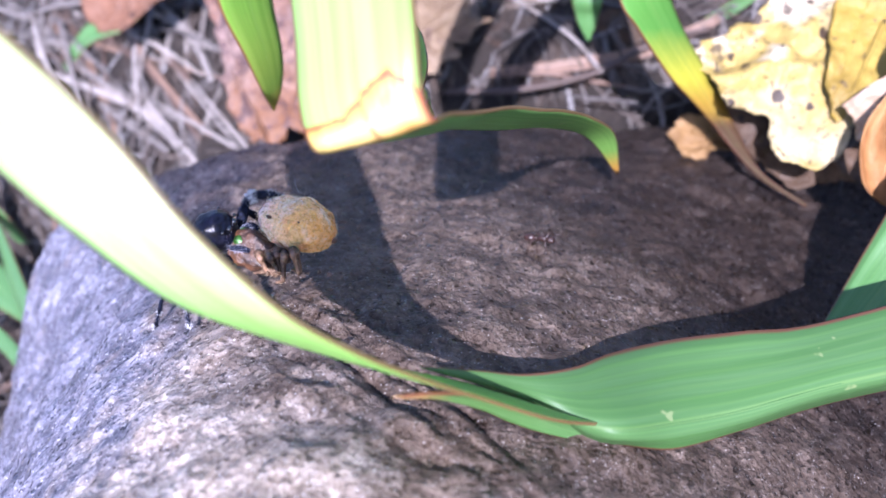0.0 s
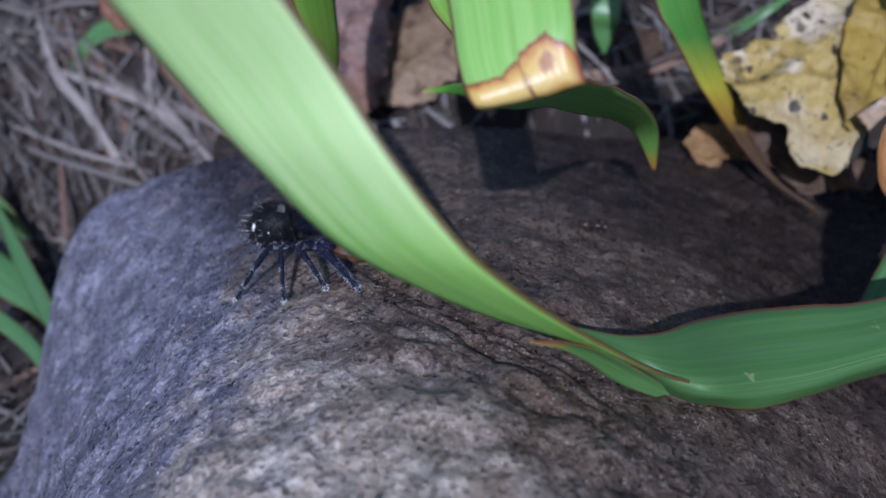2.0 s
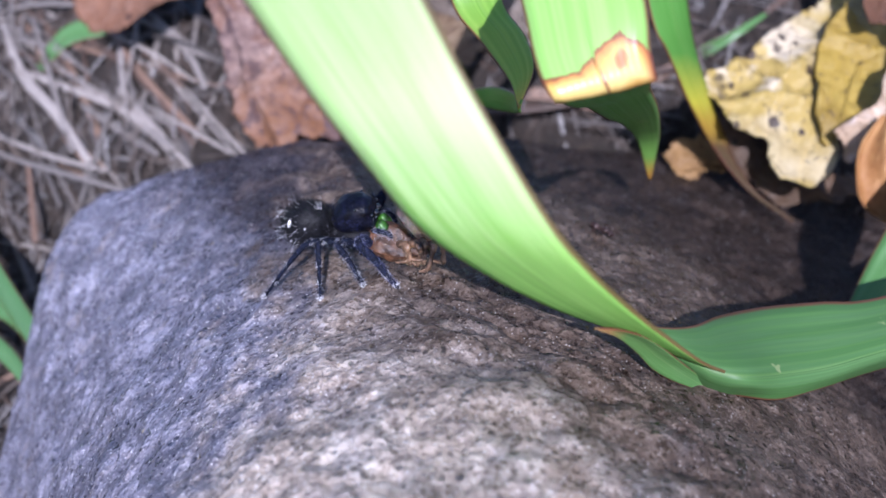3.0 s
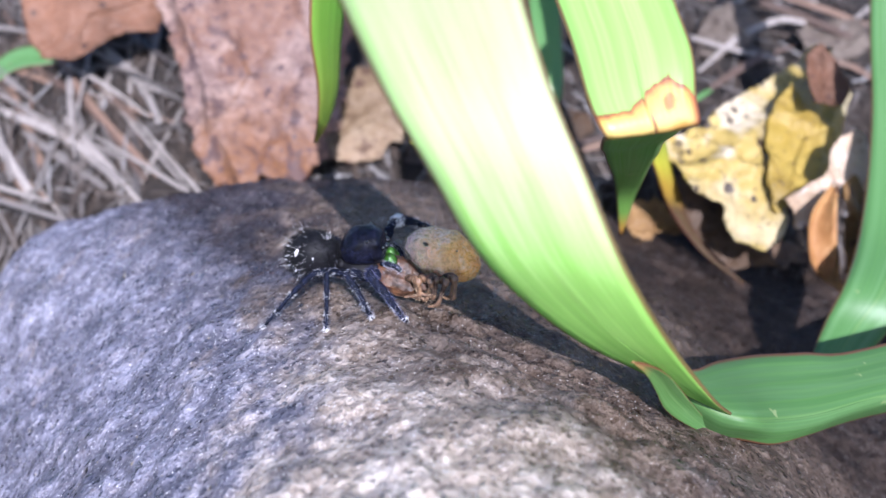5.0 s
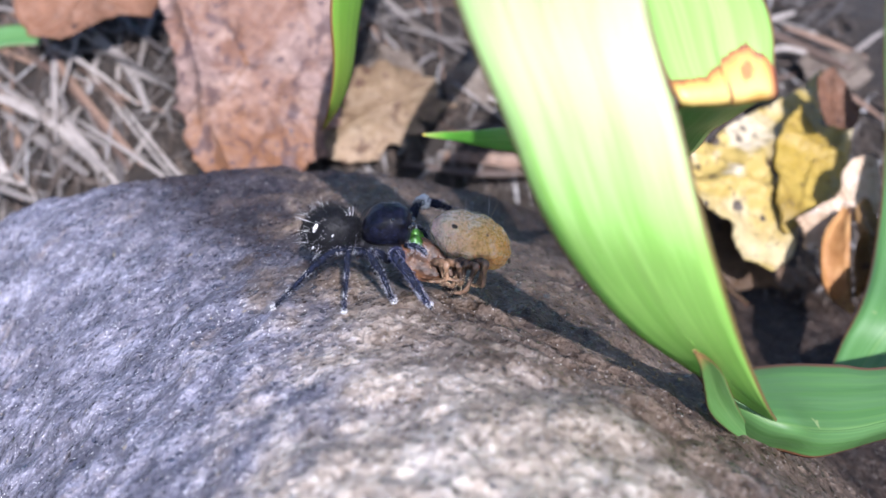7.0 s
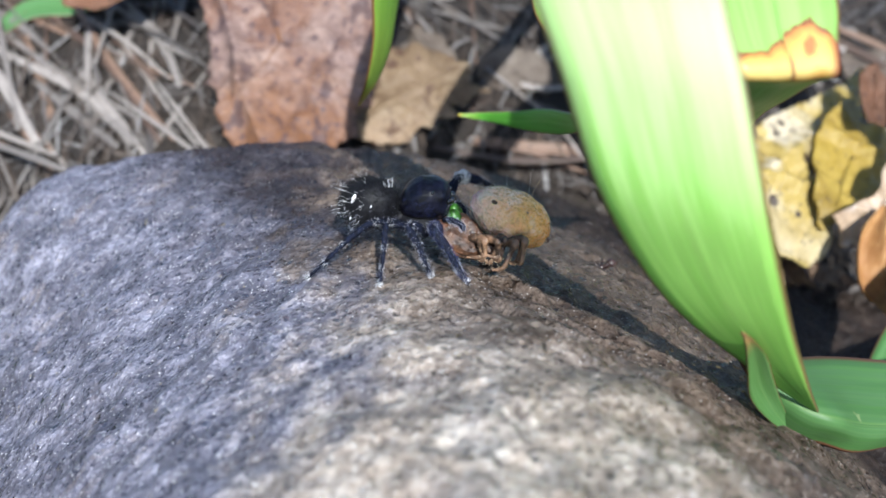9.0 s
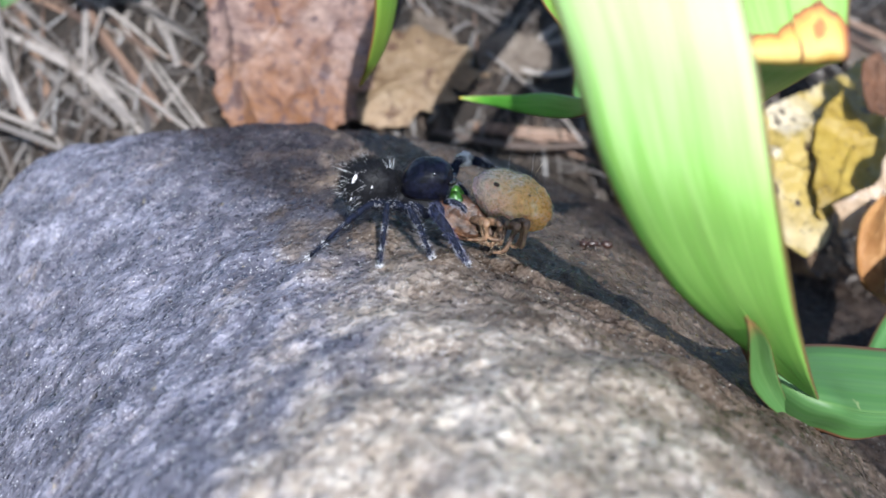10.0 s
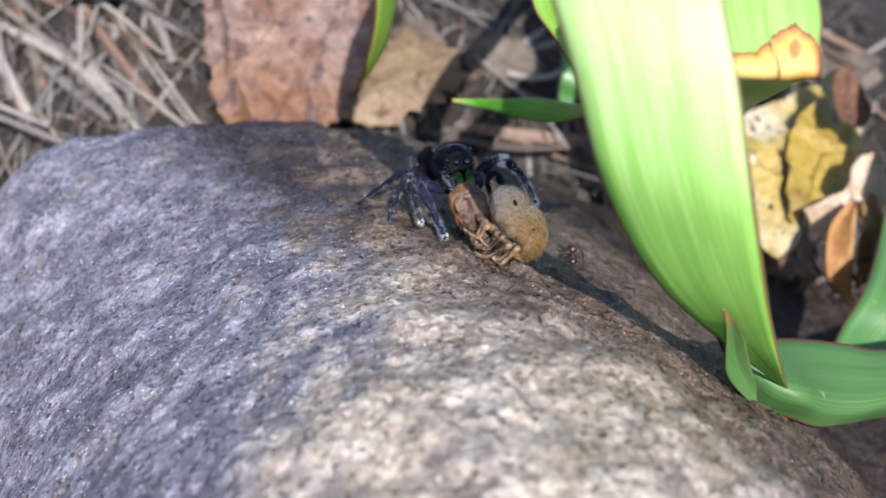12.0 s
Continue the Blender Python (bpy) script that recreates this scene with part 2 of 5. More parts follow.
def dead_leaf_material(name, low, high, spot, spots=0.62, scale=330, share=0.15, rough=0.6, patch=None, bleach=None, tips=None):
    """A dry leaf: two tones in broad patches, side veins, dark spots of two sizes, with bleached areas and a stained rim where asked."""
    n = Nodes(name)
    a, b, c = n.noise(70, 4, 0.6), n.noise(700, 5, 0.6), n.noise(210, 5, 0.65)
    u, v = n.uv()
    off = n.math("ABSOLUTE", n.math("SUBTRACT", u, 0.5))
    color = n.ramp(n.mix(0.35, a, c), (0.36, low), (0.62, high))
    if patch:
        color = n.mix(n.ramp(n.noise(48, 4, 0.6, None, 0.6), (0.46, 0.0), (0.53, 1.0)), color, patch)
    if bleach:
        color = n.mix(n.ramp(n.noise(62, 5, 0.62, n.stretched((1, 1, 1.3)), 0.8), (0.53, 0.0), (0.6, 0.9)), color, bleach)
    color = n.mix(n.math("MULTIPLY", n.ramp(b, (0.4, 0.0), (0.7, 1.0)), 0.35), color, n.mix(1.0, color, (0.6, 0.55, 0.5), "MULTIPLY"))
    if tips:
        edge = n.math("ADD", n.math("MULTIPLY", n.math("SUBTRACT", c, 0.5), 0.5), v)
        color = n.mix(n.ramp(edge, (0.22, 0.85), (0.42, 0.0)), color, tips)
    # side veins that leave the midrib at a slant
    slant = n.math("FRACT", n.math("ADD", n.math("MULTIPLY", n.math("ADD", v, n.math("MULTIPLY", off, 0.9)), 7.0), n.math("MULTIPLY", c, 0.3)))
    vein = n.ramp(n.math("ABSOLUTE", n.math("SUBTRACT", slant, 0.5)), (0.0, 0.5), (0.05, 0.0))
    color = n.mix(vein, color, n.mix(1.0, color, (1.35, 1.3, 1.2), "MULTIPLY"))
    blot = n.ramp(n.noise(scale * 0.5, 4, 0.6, None, 0.25), (spots + 0.05, 0.0), (spots + 0.09, 0.8))
    warp = n.node("ShaderNodeVectorMath", Vector=n.coord.outputs["Object"])
    warp.operation = "ADD"
    swirl = n.node("ShaderNodeTexNoise", Scale=700.0, Detail=3.0)
    n.tree.links.new(n.coord.outputs["Object"], swirl.inputs["Vector"])
    small = n.node("ShaderNodeVectorMath", Vector=swirl.outputs["Color"])
    small.operation, small.inputs[1].default_value = "MULTIPLY", (0.0012, 0.0012, 0.0012)
    n.put(warp.inputs[1], small.outputs[0])
    cell = n.cells(scale, warp.outputs[0])
    wide = n.math("MULTIPLY", n.math("POWER", cell.outputs["Color"], 1.5), 1.0 - spots)
    dots = n.ramp(n.math("DIVIDE", cell.outputs["Distance"], wide), (0.8, 0.95), (1.1, 0.0))
    color = n.mix(dots, n.mix(blot, color, spot), spot)
    specks = n.ramp(n.noise(scale * 3.2, 2, 0.5), (spots + 0.06, 0.0), (spots + 0.1, 0.7))
    color = n.mix(specks, color, spot)
    relief = n.math("ADD", n.math("ADD", b, n.math("MULTIPLY", a, 1.5)), n.math("ADD", n.math("MULTIPLY", vein, 0.6), n.math("MULTIPLY", c, 1.4)))
    n.surface(color, n.ramp(b, (0.3, rough - 0.1), (0.7, rough + 0.12)), n.bump(relief, 0.7, 0.0006), Specular_IOR_Level=0.35)
    return n.thin(color, share)


def straw_material(name, dark, pale):
    n = Nodes(name)
    info = n.tree.nodes.new("ShaderNodeObjectInfo")
    u, v = n.uv()
    grain = n.noise(1.0, 4, 0.6, n.stretched((30, 3, 1), "UV"))
    color = n.mix(info.outputs["Random"], dark, pale)
    color = n.mix(n.ramp(grain, (0.4, 0.0), (0.65, 0.7)), color, n.mix(1.0, color, (0.5, 0.46, 0.42), "MULTIPLY"))
    stain = n.ramp(n.noise(160, 4, 0.6), (0.55, 0.0), (0.7, 0.6))
    color = n.mix(stain, color, (0.07, 0.05, 0.035))
    return n.surface(color, 0.55, n.bump(grain, 0.4, 0.0003))


def plain_material(name, color, rough, scale=1200, vary=0.5, metal=0.0, spec=0.5, bump=0.3):
    n = Nodes(name)
    a = n.noise(scale, 4, 0.6)
    c = n.mix(n.ramp(a, (0.35, 0.0), (0.68, 1.0)), tuple(v * (1 - vary) for v in color), tuple(min(1, v * (1 + vary * 0.6)) for v in color))
    return n.surface(c, rough, n.bump(a, bump, 0.0002), Metallic=metal, Specular_IOR_Level=spec)


GREEN, LIGHT, DEEP = (0.135, 0.275, 0.05), (0.2, 0.36, 0.08), (0.075, 0.165, 0.06)
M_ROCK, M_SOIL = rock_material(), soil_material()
M_LONG = blade_material("grass_long", ((0.0, (0.4, 0.63, 0.18)), (0.55, (0.35, 0.6, 0.14)), (0.88, (0.3, 0.53, 0.11)), (1.0, (0.16, 0.36, 0.07))), veins=18, glare_end=0.5, rough=0.4, gloss=0.7, share=0.42)
M_LOW = blade_material("grass_low", ((0.0, (0.055, 0.13, 0.04)), (0.9, (0.06, 0.14, 0.04)), (1.0, (0.08, 0.17, 0.045))), rough=0.46, gloss=0.3)
M_HOOK = blade_material("grass_folded_tip", ((0.0, (0.065, 0.15, 0.045)), (0.74, (0.09, 0.19, 0.05)), (0.82, (0.2, 0.2, 0.06)), (0.88, (0.36, 0.22, 0.08)), (1.0, (0.34, 0.2, 0.08))), veins=8, wave=0.08)
M_BLUE = blade_material("grass_bluish", ((0.0, DEEP), (1.0, (0.08, 0.19, 0.055))))
M_YELLOW = blade_material("grass_yellowing", ((0.0, DEEP), (0.86, (0.07, 0.2, 0.03)), (0.895, (0.38, 0.35, 0.03)), (0.92, (0.36, 0.22, 0.03)), (0.935, (0.06, 0.03, 0.016)), (1.0, (0.05, 0.026, 0.016))), wave=0.02, rough=0.6, gloss=0.15)
M_SMALL = blade_material("grass_small", ((0.0, GREEN), (0.9, (0.09, 0.3, 0.03)), (0.98, (0.2, 0.3, 0.04)), (1.0, (0.45, 0.3, 0.05))))
M_BROWN = dead_leaf_material("leaf_brown", (0.13, 0.062, 0.038), (0.22, 0.13, 0.095), (0.07, 0.042, 0.042), 0.52, 380, patch=(0.21, 0.14, 0.118), bleach=(0.27, 0.185, 0.15), tips=(0.17, 0.075, 0.03))
M_TAN = dead_leaf_material("leaf_tan", (0.1, 0.062, 0.032), (0.2, 0.138, 0.08), (0.07, 0.036, 0.022), 0.58, 260, bleach=(0.24, 0.18, 0.115), tips=(0.25, 0.175, 0.11))
M_MAPLE = dead_leaf_material("leaf_yellow", (0.31, 0.235, 0.09), (0.42, 0.355, 0.215), (0.03, 0.018, 0.013), 0.56, 320, 0.12, 0.45, (0.32, 0.235, 0.065), bleach=(0.49, 0.42, 0.3))
M_SPOTTED = dead_leaf_material("leaf_spotted_yellow", (0.24, 0.16, 0.02), (0.34, 0.245, 0.05), (0.05, 0.032, 0.022), 0.585, 260, 0.12, 0.5, patch=(0.21, 0.14, 0.022))
M_PALE = dead_leaf_material("leaf_pale", (0.36, 0.24, 0.145), (0.48, 0.38, 0.28), (0.17, 0.1, 0.06), 0.62, 260, bleach=(0.56, 0.47, 0.4))
M_GREY_LEAF = dead_leaf_material("leaf_grey", (0.08, 0.06, 0.045), (0.15, 0.12, 0.095), (0.05, 0.035, 0.028), 0.62)
M_ORANGE = dead_leaf_material("leaf_orange", (0.25, 0.11, 0.03), (0.44, 0.25, 0.095), (0.12, 0.05, 0.025), 0.62, 240)
M_GOLD = dead_leaf_material("leaf_golden_brown", (0.12, 0.062, 0.02), (0.27, 0.16, 0.06), (0.06, 0.03, 0.016), 0.6, 280)
M_DARK = dead_leaf_material("leaf_dark", (0.09, 0.042, 0.022), (0.19, 0.09, 0.05), (0.04, 0.02, 0.015), 0.64)
# two leaf browns with the shade of the hollow mixed into the colour
M_SHADE = dead_leaf_material("leaf_brown_shade", (0.035, 0.02, 0.01), (0.085, 0.05, 0.026), (0.02, 0.012, 0.008), 0.6)
M_DEEP_SHADE = dead_leaf_material("leaf_brown_deep_shade", (0.025, 0.016, 0.01), (0.05, 0.03, 0.02), (0.02, 0.012, 0.01), 0.64)
M_STRAW = straw_material("straw_pale", (0.045, 0.038, 0.035), (0.265, 0.235, 0.212))
M_ROOT = straw_material("straw_dark", (0.03, 0.02, 0.015), (0.07, 0.045, 0.034))
M_TWIG = straw_material("straw_brown", (0.06, 0.036, 0.025), (0.2, 0.125, 0.085))


def litter_material():
    n = Nodes("litter")
    geo = n.tree.nodes.new("ShaderNodeNewGeometry")
    color = n.ramp(geo.outputs["Random Per Island"], (0.0, (0.03, 0.02, 0.013)), (0.35, (0.055, 0.037, 0.025)), (0.6, (0.075, 0.06, 0.05)), (0.85, (0.11, 0.098, 0.092)), (1.0, (0.21, 0.2, 0.195)))
    a = n.noise(900, 4, 0.6)
    color = n.mix(n.ramp(a, (0.4, 0.0), (0.65, 0.6)), color, n.mix(1.0, color, (0.5, 0.45, 0.4), "MULTIPLY"))
    return n.surface(color, 0.7, n.bump(a, 0.4, 0.0003))


M_LITTER = litter_material()


# ---- mesh helpers ----
def mesh_object(name, bm, material, smooth=True):
    me = bpy.data.meshes.new(name)
    bm.to_mesh(me)
    bm.free()
    if smooth:
        for p in me.polygons:
            p.use_smooth = True
    me.materials.append(material)
    return new(name, me)


def part(name, bm, material, parent, label="", smooth=True):
    """One mesh as a part under a thing."""
    ob = mesh_object(name, bm, material, smooth)
    ob.parent = parent
    return tagged(ob, label)


def empty(name, m=None):
    ob = new(name)
    ob.empty_display_size = 0.004
    if m is not None:
        ob.matrix_world = m
    return ob


def curve(points, count):
    """A smooth run of count points through the given ones."""
    p = [Vector(q) for q in points]
    p = [2 * p[0] - p[1], *p, 2 * p[-1] - p[-2]]
    run = []
    for k in range(count):
        s = k / (count - 1) * (len(p) - 3)
        i = min(int(s), len(p) - 4)
        t = s - i
        a, b, c, d = p[i : i + 4]
        run.append(0.5 * ((2 * b) + (c - a) * t + (2 * a - 5 * b + 4 * c - d) * t * t + (3 * b - a - 3 * c + d) * t ** 3))
    return run


def ribbon(rows, count=70, across=8, thick=0.3, arch=0.0, ruffle=0.15, seed=0):
    """A blade between edge lines (millimetres), base first: a thin solid strip with a midrib."""
    lines = [curve(r, count) for r in rows]
    bm = bmesh.new()
    layer = bm.loops.layers.uv.new("UVMap")
    mids = [sum((l[k] for l in lines), Vector()) / len(lines) for k in range(count)]
    far = [0.0]
    for a, b in zip(mids, mids[1:]):
        far.append(far[-1] + (b - a).length)
    grid, uvs = ([], []), {}
    for k in range(count):
        cross = curve([l[k] for l in lines], across + 1) if len(lines) > 2 else [lines[0][k].lerp(lines[1][k], j / across) for j in range(across + 1)]
        ahead = (mids[min(k + 1, count - 1)] - mids[max(k - 1, 0)]).normalized()
        side = cross[-1] - cross[0]
        up = side.cross(ahead).normalized() if side.length > 1e-6 else Vector((0, 0, 1))
        width = side.length
        for s in (0, 1):
            row = []
            for j, q in enumerate(cross):
                u = j / across
                lift = arch * width * (abs(u - 0.5) * 2) ** 1.5 + ruffle * noise.noise(Vector((far[k] * 0.09 + seed * 7.3, u * 1.5, seed))) * min(1, width / 4)
                rib = 0.06 * math.exp(-(((u - 0.5) / 0.06) ** 2))
                v = bm.verts.new((q + up * (lift + (thick / 2 if s else -thick / 2) + (rib if not s else 0))) * MM)
                uvs[v] = (u, far[k] / far[-1])
                row.append(v)
            grid[s].append(row)
    a, b = grid
    for k in range(count - 1):
        for j in range(across):
            bm.faces.new((b[k][j], b[k][j + 1], b[k + 1][j + 1], b[k + 1][j]))
            bm.faces.new((a[k][j], a[k + 1][j], a[k + 1][j + 1], a[k][j + 1]))
        for j in (0, across):
            bm.faces.new((a[k][j], b[k][j], b[k + 1][j], a[k + 1][j]) if j else (a[k][j], a[k + 1][j], b[k + 1][j], b[k][j]))
    for k in (0, count - 1):
        for j in range(across):
            bm.faces.new((a[k][j], a[k][j + 1], b[k][j + 1], b[k][j]))
    for f in bm.faces:
        for l in f.loops:
            l[layer].uv = uvs[l.vert]
    bmesh.ops.recalc_face_normals(bm, faces=bm.faces)
    return bm


def tube(points, radii, count=14, sides=8, flat=None):
    """A tapered tube through points, with closed round ends (millimetres)."""
    run = curve(points, count)
    bm = bmesh.new()
    layer = bm.loops.layers.uv.new("UVMap")
    far = [0.0]
    for a, b in zip(run, run[1:]):
        far.append(far[-1] + (b - a).length)
    rings, uvs = [], {}
    for k, q in enumerate(run):
        s = k / (count - 1) * (len(radii) - 1)
        i = min(int(s), len(radii) - 2)
        r = radii[i] + (radii[i + 1] - radii[i]) * (s - i)
        ahead = (run[min(k + 1, count - 1)] - run[max(k - 1, 0)]).normalized()
        x = ahead.orthogonal().normalized() if k == 0 else (x - ahead * x.dot(ahead)).normalized()
        y = ahead.cross(x)
        ring = []
        for j in range(sides):
            t = 2 * math.pi * j / sides
            v = bm.verts.new((q + (x * math.cos(t) + y * math.sin(t)) * r) * MM)
            uvs[v] = (j / sides if flat is None else flat, far[k] / far[-1])
            ring.append(v)
        rings.append(ring)
    for a, b in zip(rings, rings[1:]):
        for j in range(sides):
            bm.faces.new((a[j], a[(j + 1) % sides], b[(j + 1) % sides], b[j]))
    for ring, flip in ((rings[0], True), (rings[-1], False)):
        bm.faces.new(ring[::-1] if flip else ring)
    for f in bm.faces:
        for l in f.loops:
            l[layer].uv = uvs[l.vert]
    return bm


def blob(center, radii, turn=(0, 0, 0), rough=0.03, scale=0.5, detail=4, seed=0, shape=None):
    """A rounded body: an icosphere drawn out, with an uneven skin (millimetres)."""
    bm = bmesh.new()
    bmesh.ops.create_icosphere(bm, subdivisions=detail, radius=1.0)
    m = Euler([radians(a) for a in turn]).to_matrix()
    for v in bm.verts:
        d = v.co.copy()
        if shape:
            d = shape(d)
        d = Vector((d.x * radii[0], d.y * radii[1], d.z * radii[2]))
        d *= 1 + rough * noise.fractal(v.co / scale + Vector((seed * 3.1, 0, 0)), 1.0, 2.0, 4)
        v.co = (m @ d + Vector(center)) * MM
    return bm


def join(into, bm):
    """Adds one bmesh to another."""
    me = bpy.data.meshes.new("join")
    bm.to_mesh(me)
    bm.free()
    into.from_mesh(me)
    bpy.data.meshes.remove(me)
    return into


def hairs(roots, length, radius, seed=0, lean=None, spread=0.35):
    """Fine bristles on a body: thin three-sided spikes, slightly bent. roots: places and outward ways (millimetres)."""
    rnd = random.Random(seed)
    bm = bmesh.new()
    for q, out in roots:
        l = length * rnd.uniform(0.5, 1.3)
        way = (Vector(out).normalized() + Vector((rnd.gauss(0, spread), rnd.gauss(0, spread), rnd.gauss(0, spread))) + (Vector(lean) if lean else Vector())).normalized()
        x = way.orthogonal().normalized()
        y = way.cross(x)
        bend = (x * rnd.uniform(-0.25, 0.25) + Vector((0, 0, -0.12))) * l
        rings = []
        for s, r in ((0, 1.0), (0.55, 0.7)):
            c = Vector(q) + way * l * s + bend * s * s
            rings.append([bm.verts.new((c + (x * math.cos(a) + y * math.sin(a)) * radius * r) * MM) for a in (0, 2.09, 4.19)])
        tip = bm.verts.new((Vector(q) + way * l + bend) * MM)
        for j in range(3):
            bm.faces.new((rings[0][j], rings[0][(j + 1) % 3], rings[1][(j + 1) % 3], rings[1][j]))
            bm.faces.new((rings[1][j], rings[1][(j + 1) % 3], tip))
    return bm


# ---- the ground and the rock ----
ROCK = {(0, 0): 22.97, (0, 1): -2.59, (0, 2): -4.04, (0, 3): 0.8, (1, 0): 12.95, (1, 1): -25.45, (1, 2): 2.64, (2, 0): -25.68, (2, 1): 16.99, (3, 0): 0.43}


def soft(v, w):
    """A corner rounded over w."""
    return w * math.log1p(math.exp(v / w)) if v < 30 * w else v


def rock_base(x, y):
    z = sum(c * (x / 50) ** i * (y / 50) ** j for (i, j), c in ROCK.items())
    z = -15 + soft(z + 15, 3)
    left = (x + 52) * -0.98 + (y - 44) * 0.2
    back = y - max(45 + 0.05 * (x + 27), 58 + 0.62 * x)
    z -= 2.0 * soft(left, 2.5) + 1.6 * soft(back, 2.5) + 1.5 * soft(x - 112, 4) + 1.5 * soft(-48 - y, 6)
    return -30 + soft(z + 30, 3)


def rock_z(x, y, fine=True):
    z = rock_base(x, y)
    c, s = math.cos(0.32), math.sin(0.32)
    a, b = c * x + s * y, -s * x + c * y
    h = z
    z += 1.3 * noise.fractal(Vector((a * 0.035, b * 0.06, 3.0)), 1.0, 2.1, 3)
    z += 0.6 * noise.fractal(Vector((x * 0.13, y * 0.13, 1.0 + h * 0.13)), 0.9, 2.1, 5)
    z += 0.3 * noise.fractal(Vector((x * 0.36, y * 0.36, 4.0 + h * 0.36)), 0.8, 2.1, 3)
    # low ridges that run down the blue-grey flank
    ridge = noise.fractal(Vector(((x + 0.75 * y) * 0.055, (y - 0.75 * x) * 0.024, 15.0)), 0.9, 2.0, 2)
    z += 0.5 * (0.35 - abs(ridge)) / (1 + math.exp((x + 2) / 7))
    # lumps where grains have weathered out
    z += 0.42 * noise.fractal(Vector((x * 0.24, y * 0.24, 8.0 + h * 0.24)), 0.7, 2.3, 3)
    # wavy cracks along the layers, stronger on the flank towards +x
    crack = abs(noise.fractal(Vector((a * 0.045, b * 0.16, 20.0)), 1.0, 2.0, 2))
    flank = 1 / (1 + math.exp(-(x - 17) / 4.5))
    # split ledges that run down the brown flank
    p, q = 0.86 * (x - 20) - 0.51 * (y - 1), 0.51 * (x - 20) + 0.86 * (y - 1)
    near = math.exp(-(((q + 1.5) / 6) ** 2)) / ((1 + math.exp(-(x - 15) / 3.5)) * (1 + math.exp((x - 40) / 2.5)))
    split = abs(noise.fractal(Vector((p * 0.05, q * 0.36, 33.0)), 1.0, 2.0, 3))
    z -= 1.1 * near * math.exp(-((split / 0.2) ** 2)) + 0.9 * near * noise.noise(Vector((p * 0.055, q * 0.4, 52.0)))
    z -= (0.03 + 0.25 * flank) * math.exp(-((crack / 0.07) ** 2)) * min(1.0, max(0.0, 0.6 + 2.2 * noise.noise(Vector((x * 0.07, y * 0.07, 41.0)))))
    z += 0.5 * flank * max(0.0, noise.noise(Vector((a * 0.06, b * 0.22, 9.0))))
    return z


def rock():
    xs = np.concatenate([np.linspace(-95, -62, 20), np.linspace(-61.5, 70, 330), np.linspace(71, 130, 45)])
    ys = np.concatenate([np.linspace(-75, -42, 24), np.linspace(-41.5, 75, 290), np.linspace(76, 115, 30)])
    verts = [(x * MM, y * MM, rock_z(x, y) * MM) for y in ys for x in xs]
    w, h = len(xs), len(ys)
    faces = [(j * w + i, j * w + i + 1, (j + 1) * w + i + 1, (j + 1) * w + i) for j in range(h - 1) for i in range(w - 1)]
    # a skirt and a flat underside close the stone
    rim = [i for i in range(w)] + [j * w + w - 1 for j in range(1, h)] + [(h - 1) * w + i for i in range(w - 2, -1, -1)] + [j * w for j in range(h - 2, 0, -1)]
    low = len(verts)
    verts += [(verts[i][0], verts[i][1], -0.032) for i in rim]
    n = len(rim)
    faces += [(rim[(k + 1) % n], rim[k], low + k, low + (k + 1) % n) for k in range(n)]
    faces.append(tuple(low + k for k in range(n))[::-1])
    me = bpy.data.meshes.new("rock")
    me.from_pydata(verts, [], faces)
    for p in me.polygons:
        p.use_smooth = True
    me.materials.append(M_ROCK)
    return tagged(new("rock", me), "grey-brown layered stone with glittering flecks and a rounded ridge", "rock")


def bank_z(x, y):
    k = 0.80 - 0.35 / (1 + math.exp(-max(-40, min(40, (x - 5) / 12))))
    up = k * soft(y - 70, 4)
    hollow = 17 * math.exp(-(((y - 80) / 13) ** 2)) / ((1 + math.exp(-max(-40, min(40, (x - 8) / 3)))) * (1 + math.exp(max(-40, min(40, (x - 66) / 3)))))
    return -hollow - 12 + 45 * math.tanh(up / 45) - 8 / (1 + math.exp(max(-40, min(40, (y - 66) / 5))))


def ground():
    near = list(np.linspace(-130, 150, 94))
    far = [200, 300, 500, 900, 2000, 6000, 20000]
    xs = [-v for v in far[::-1]] + near + far
    ys = [-v for v in far[::-1]] + list(np.linspace(-120, 170, 98)) + far
    verts = []
    for y in ys:
        for x in xs:
            z = bank_z(x, y) + 1.6 * noise.fractal(Vector((x * 0.08, y * 0.08, 0)), 1.0, 2.0, 3)
            inside = rock_base(x, y) > -16 and -90 < x < 125 and -70 < y < 110
            verts.append((x * MM, y * MM, (z - (6 if inside else 0)) * MM))
    w = len(xs)
    faces = [(j * w + i, j * w + i + 1, (j + 1) * w + i + 1, (j + 1) * w + i) for j in range(len(ys) - 1) for i in range(w - 1)]
    me = bpy.data.meshes.new("ground")
    me.from_pydata(verts, [], faces)
    for p in me.polygons:
        p.use_smooth = True
    me.materials.append(M_SOIL)
    return tagged(new("ground", me), "dark crumbly soil under dry grass and leaves", "ground", kind="structure")


rock()
ground()


# ---- grass blades ----
def blade(label, rows, material, **shape):
    ob = mesh_object("grass_blade", ribbon(rows, **shape), material)
    lines = [curve(r, 40) for r in rows]
    mids = [lines[len(rows) // 2][k] if len(rows) > 2 else lines[0][k].lerp(lines[1][k], 0.5) for k in range(40)]
    part("midrib", tube(mids, (0.08, 0.08, 0.08, 0.08, 0.06), 130, 6, 0.45), material, ob)
    return tagged(ob, label, "grass blade", "grass blades round the rock")


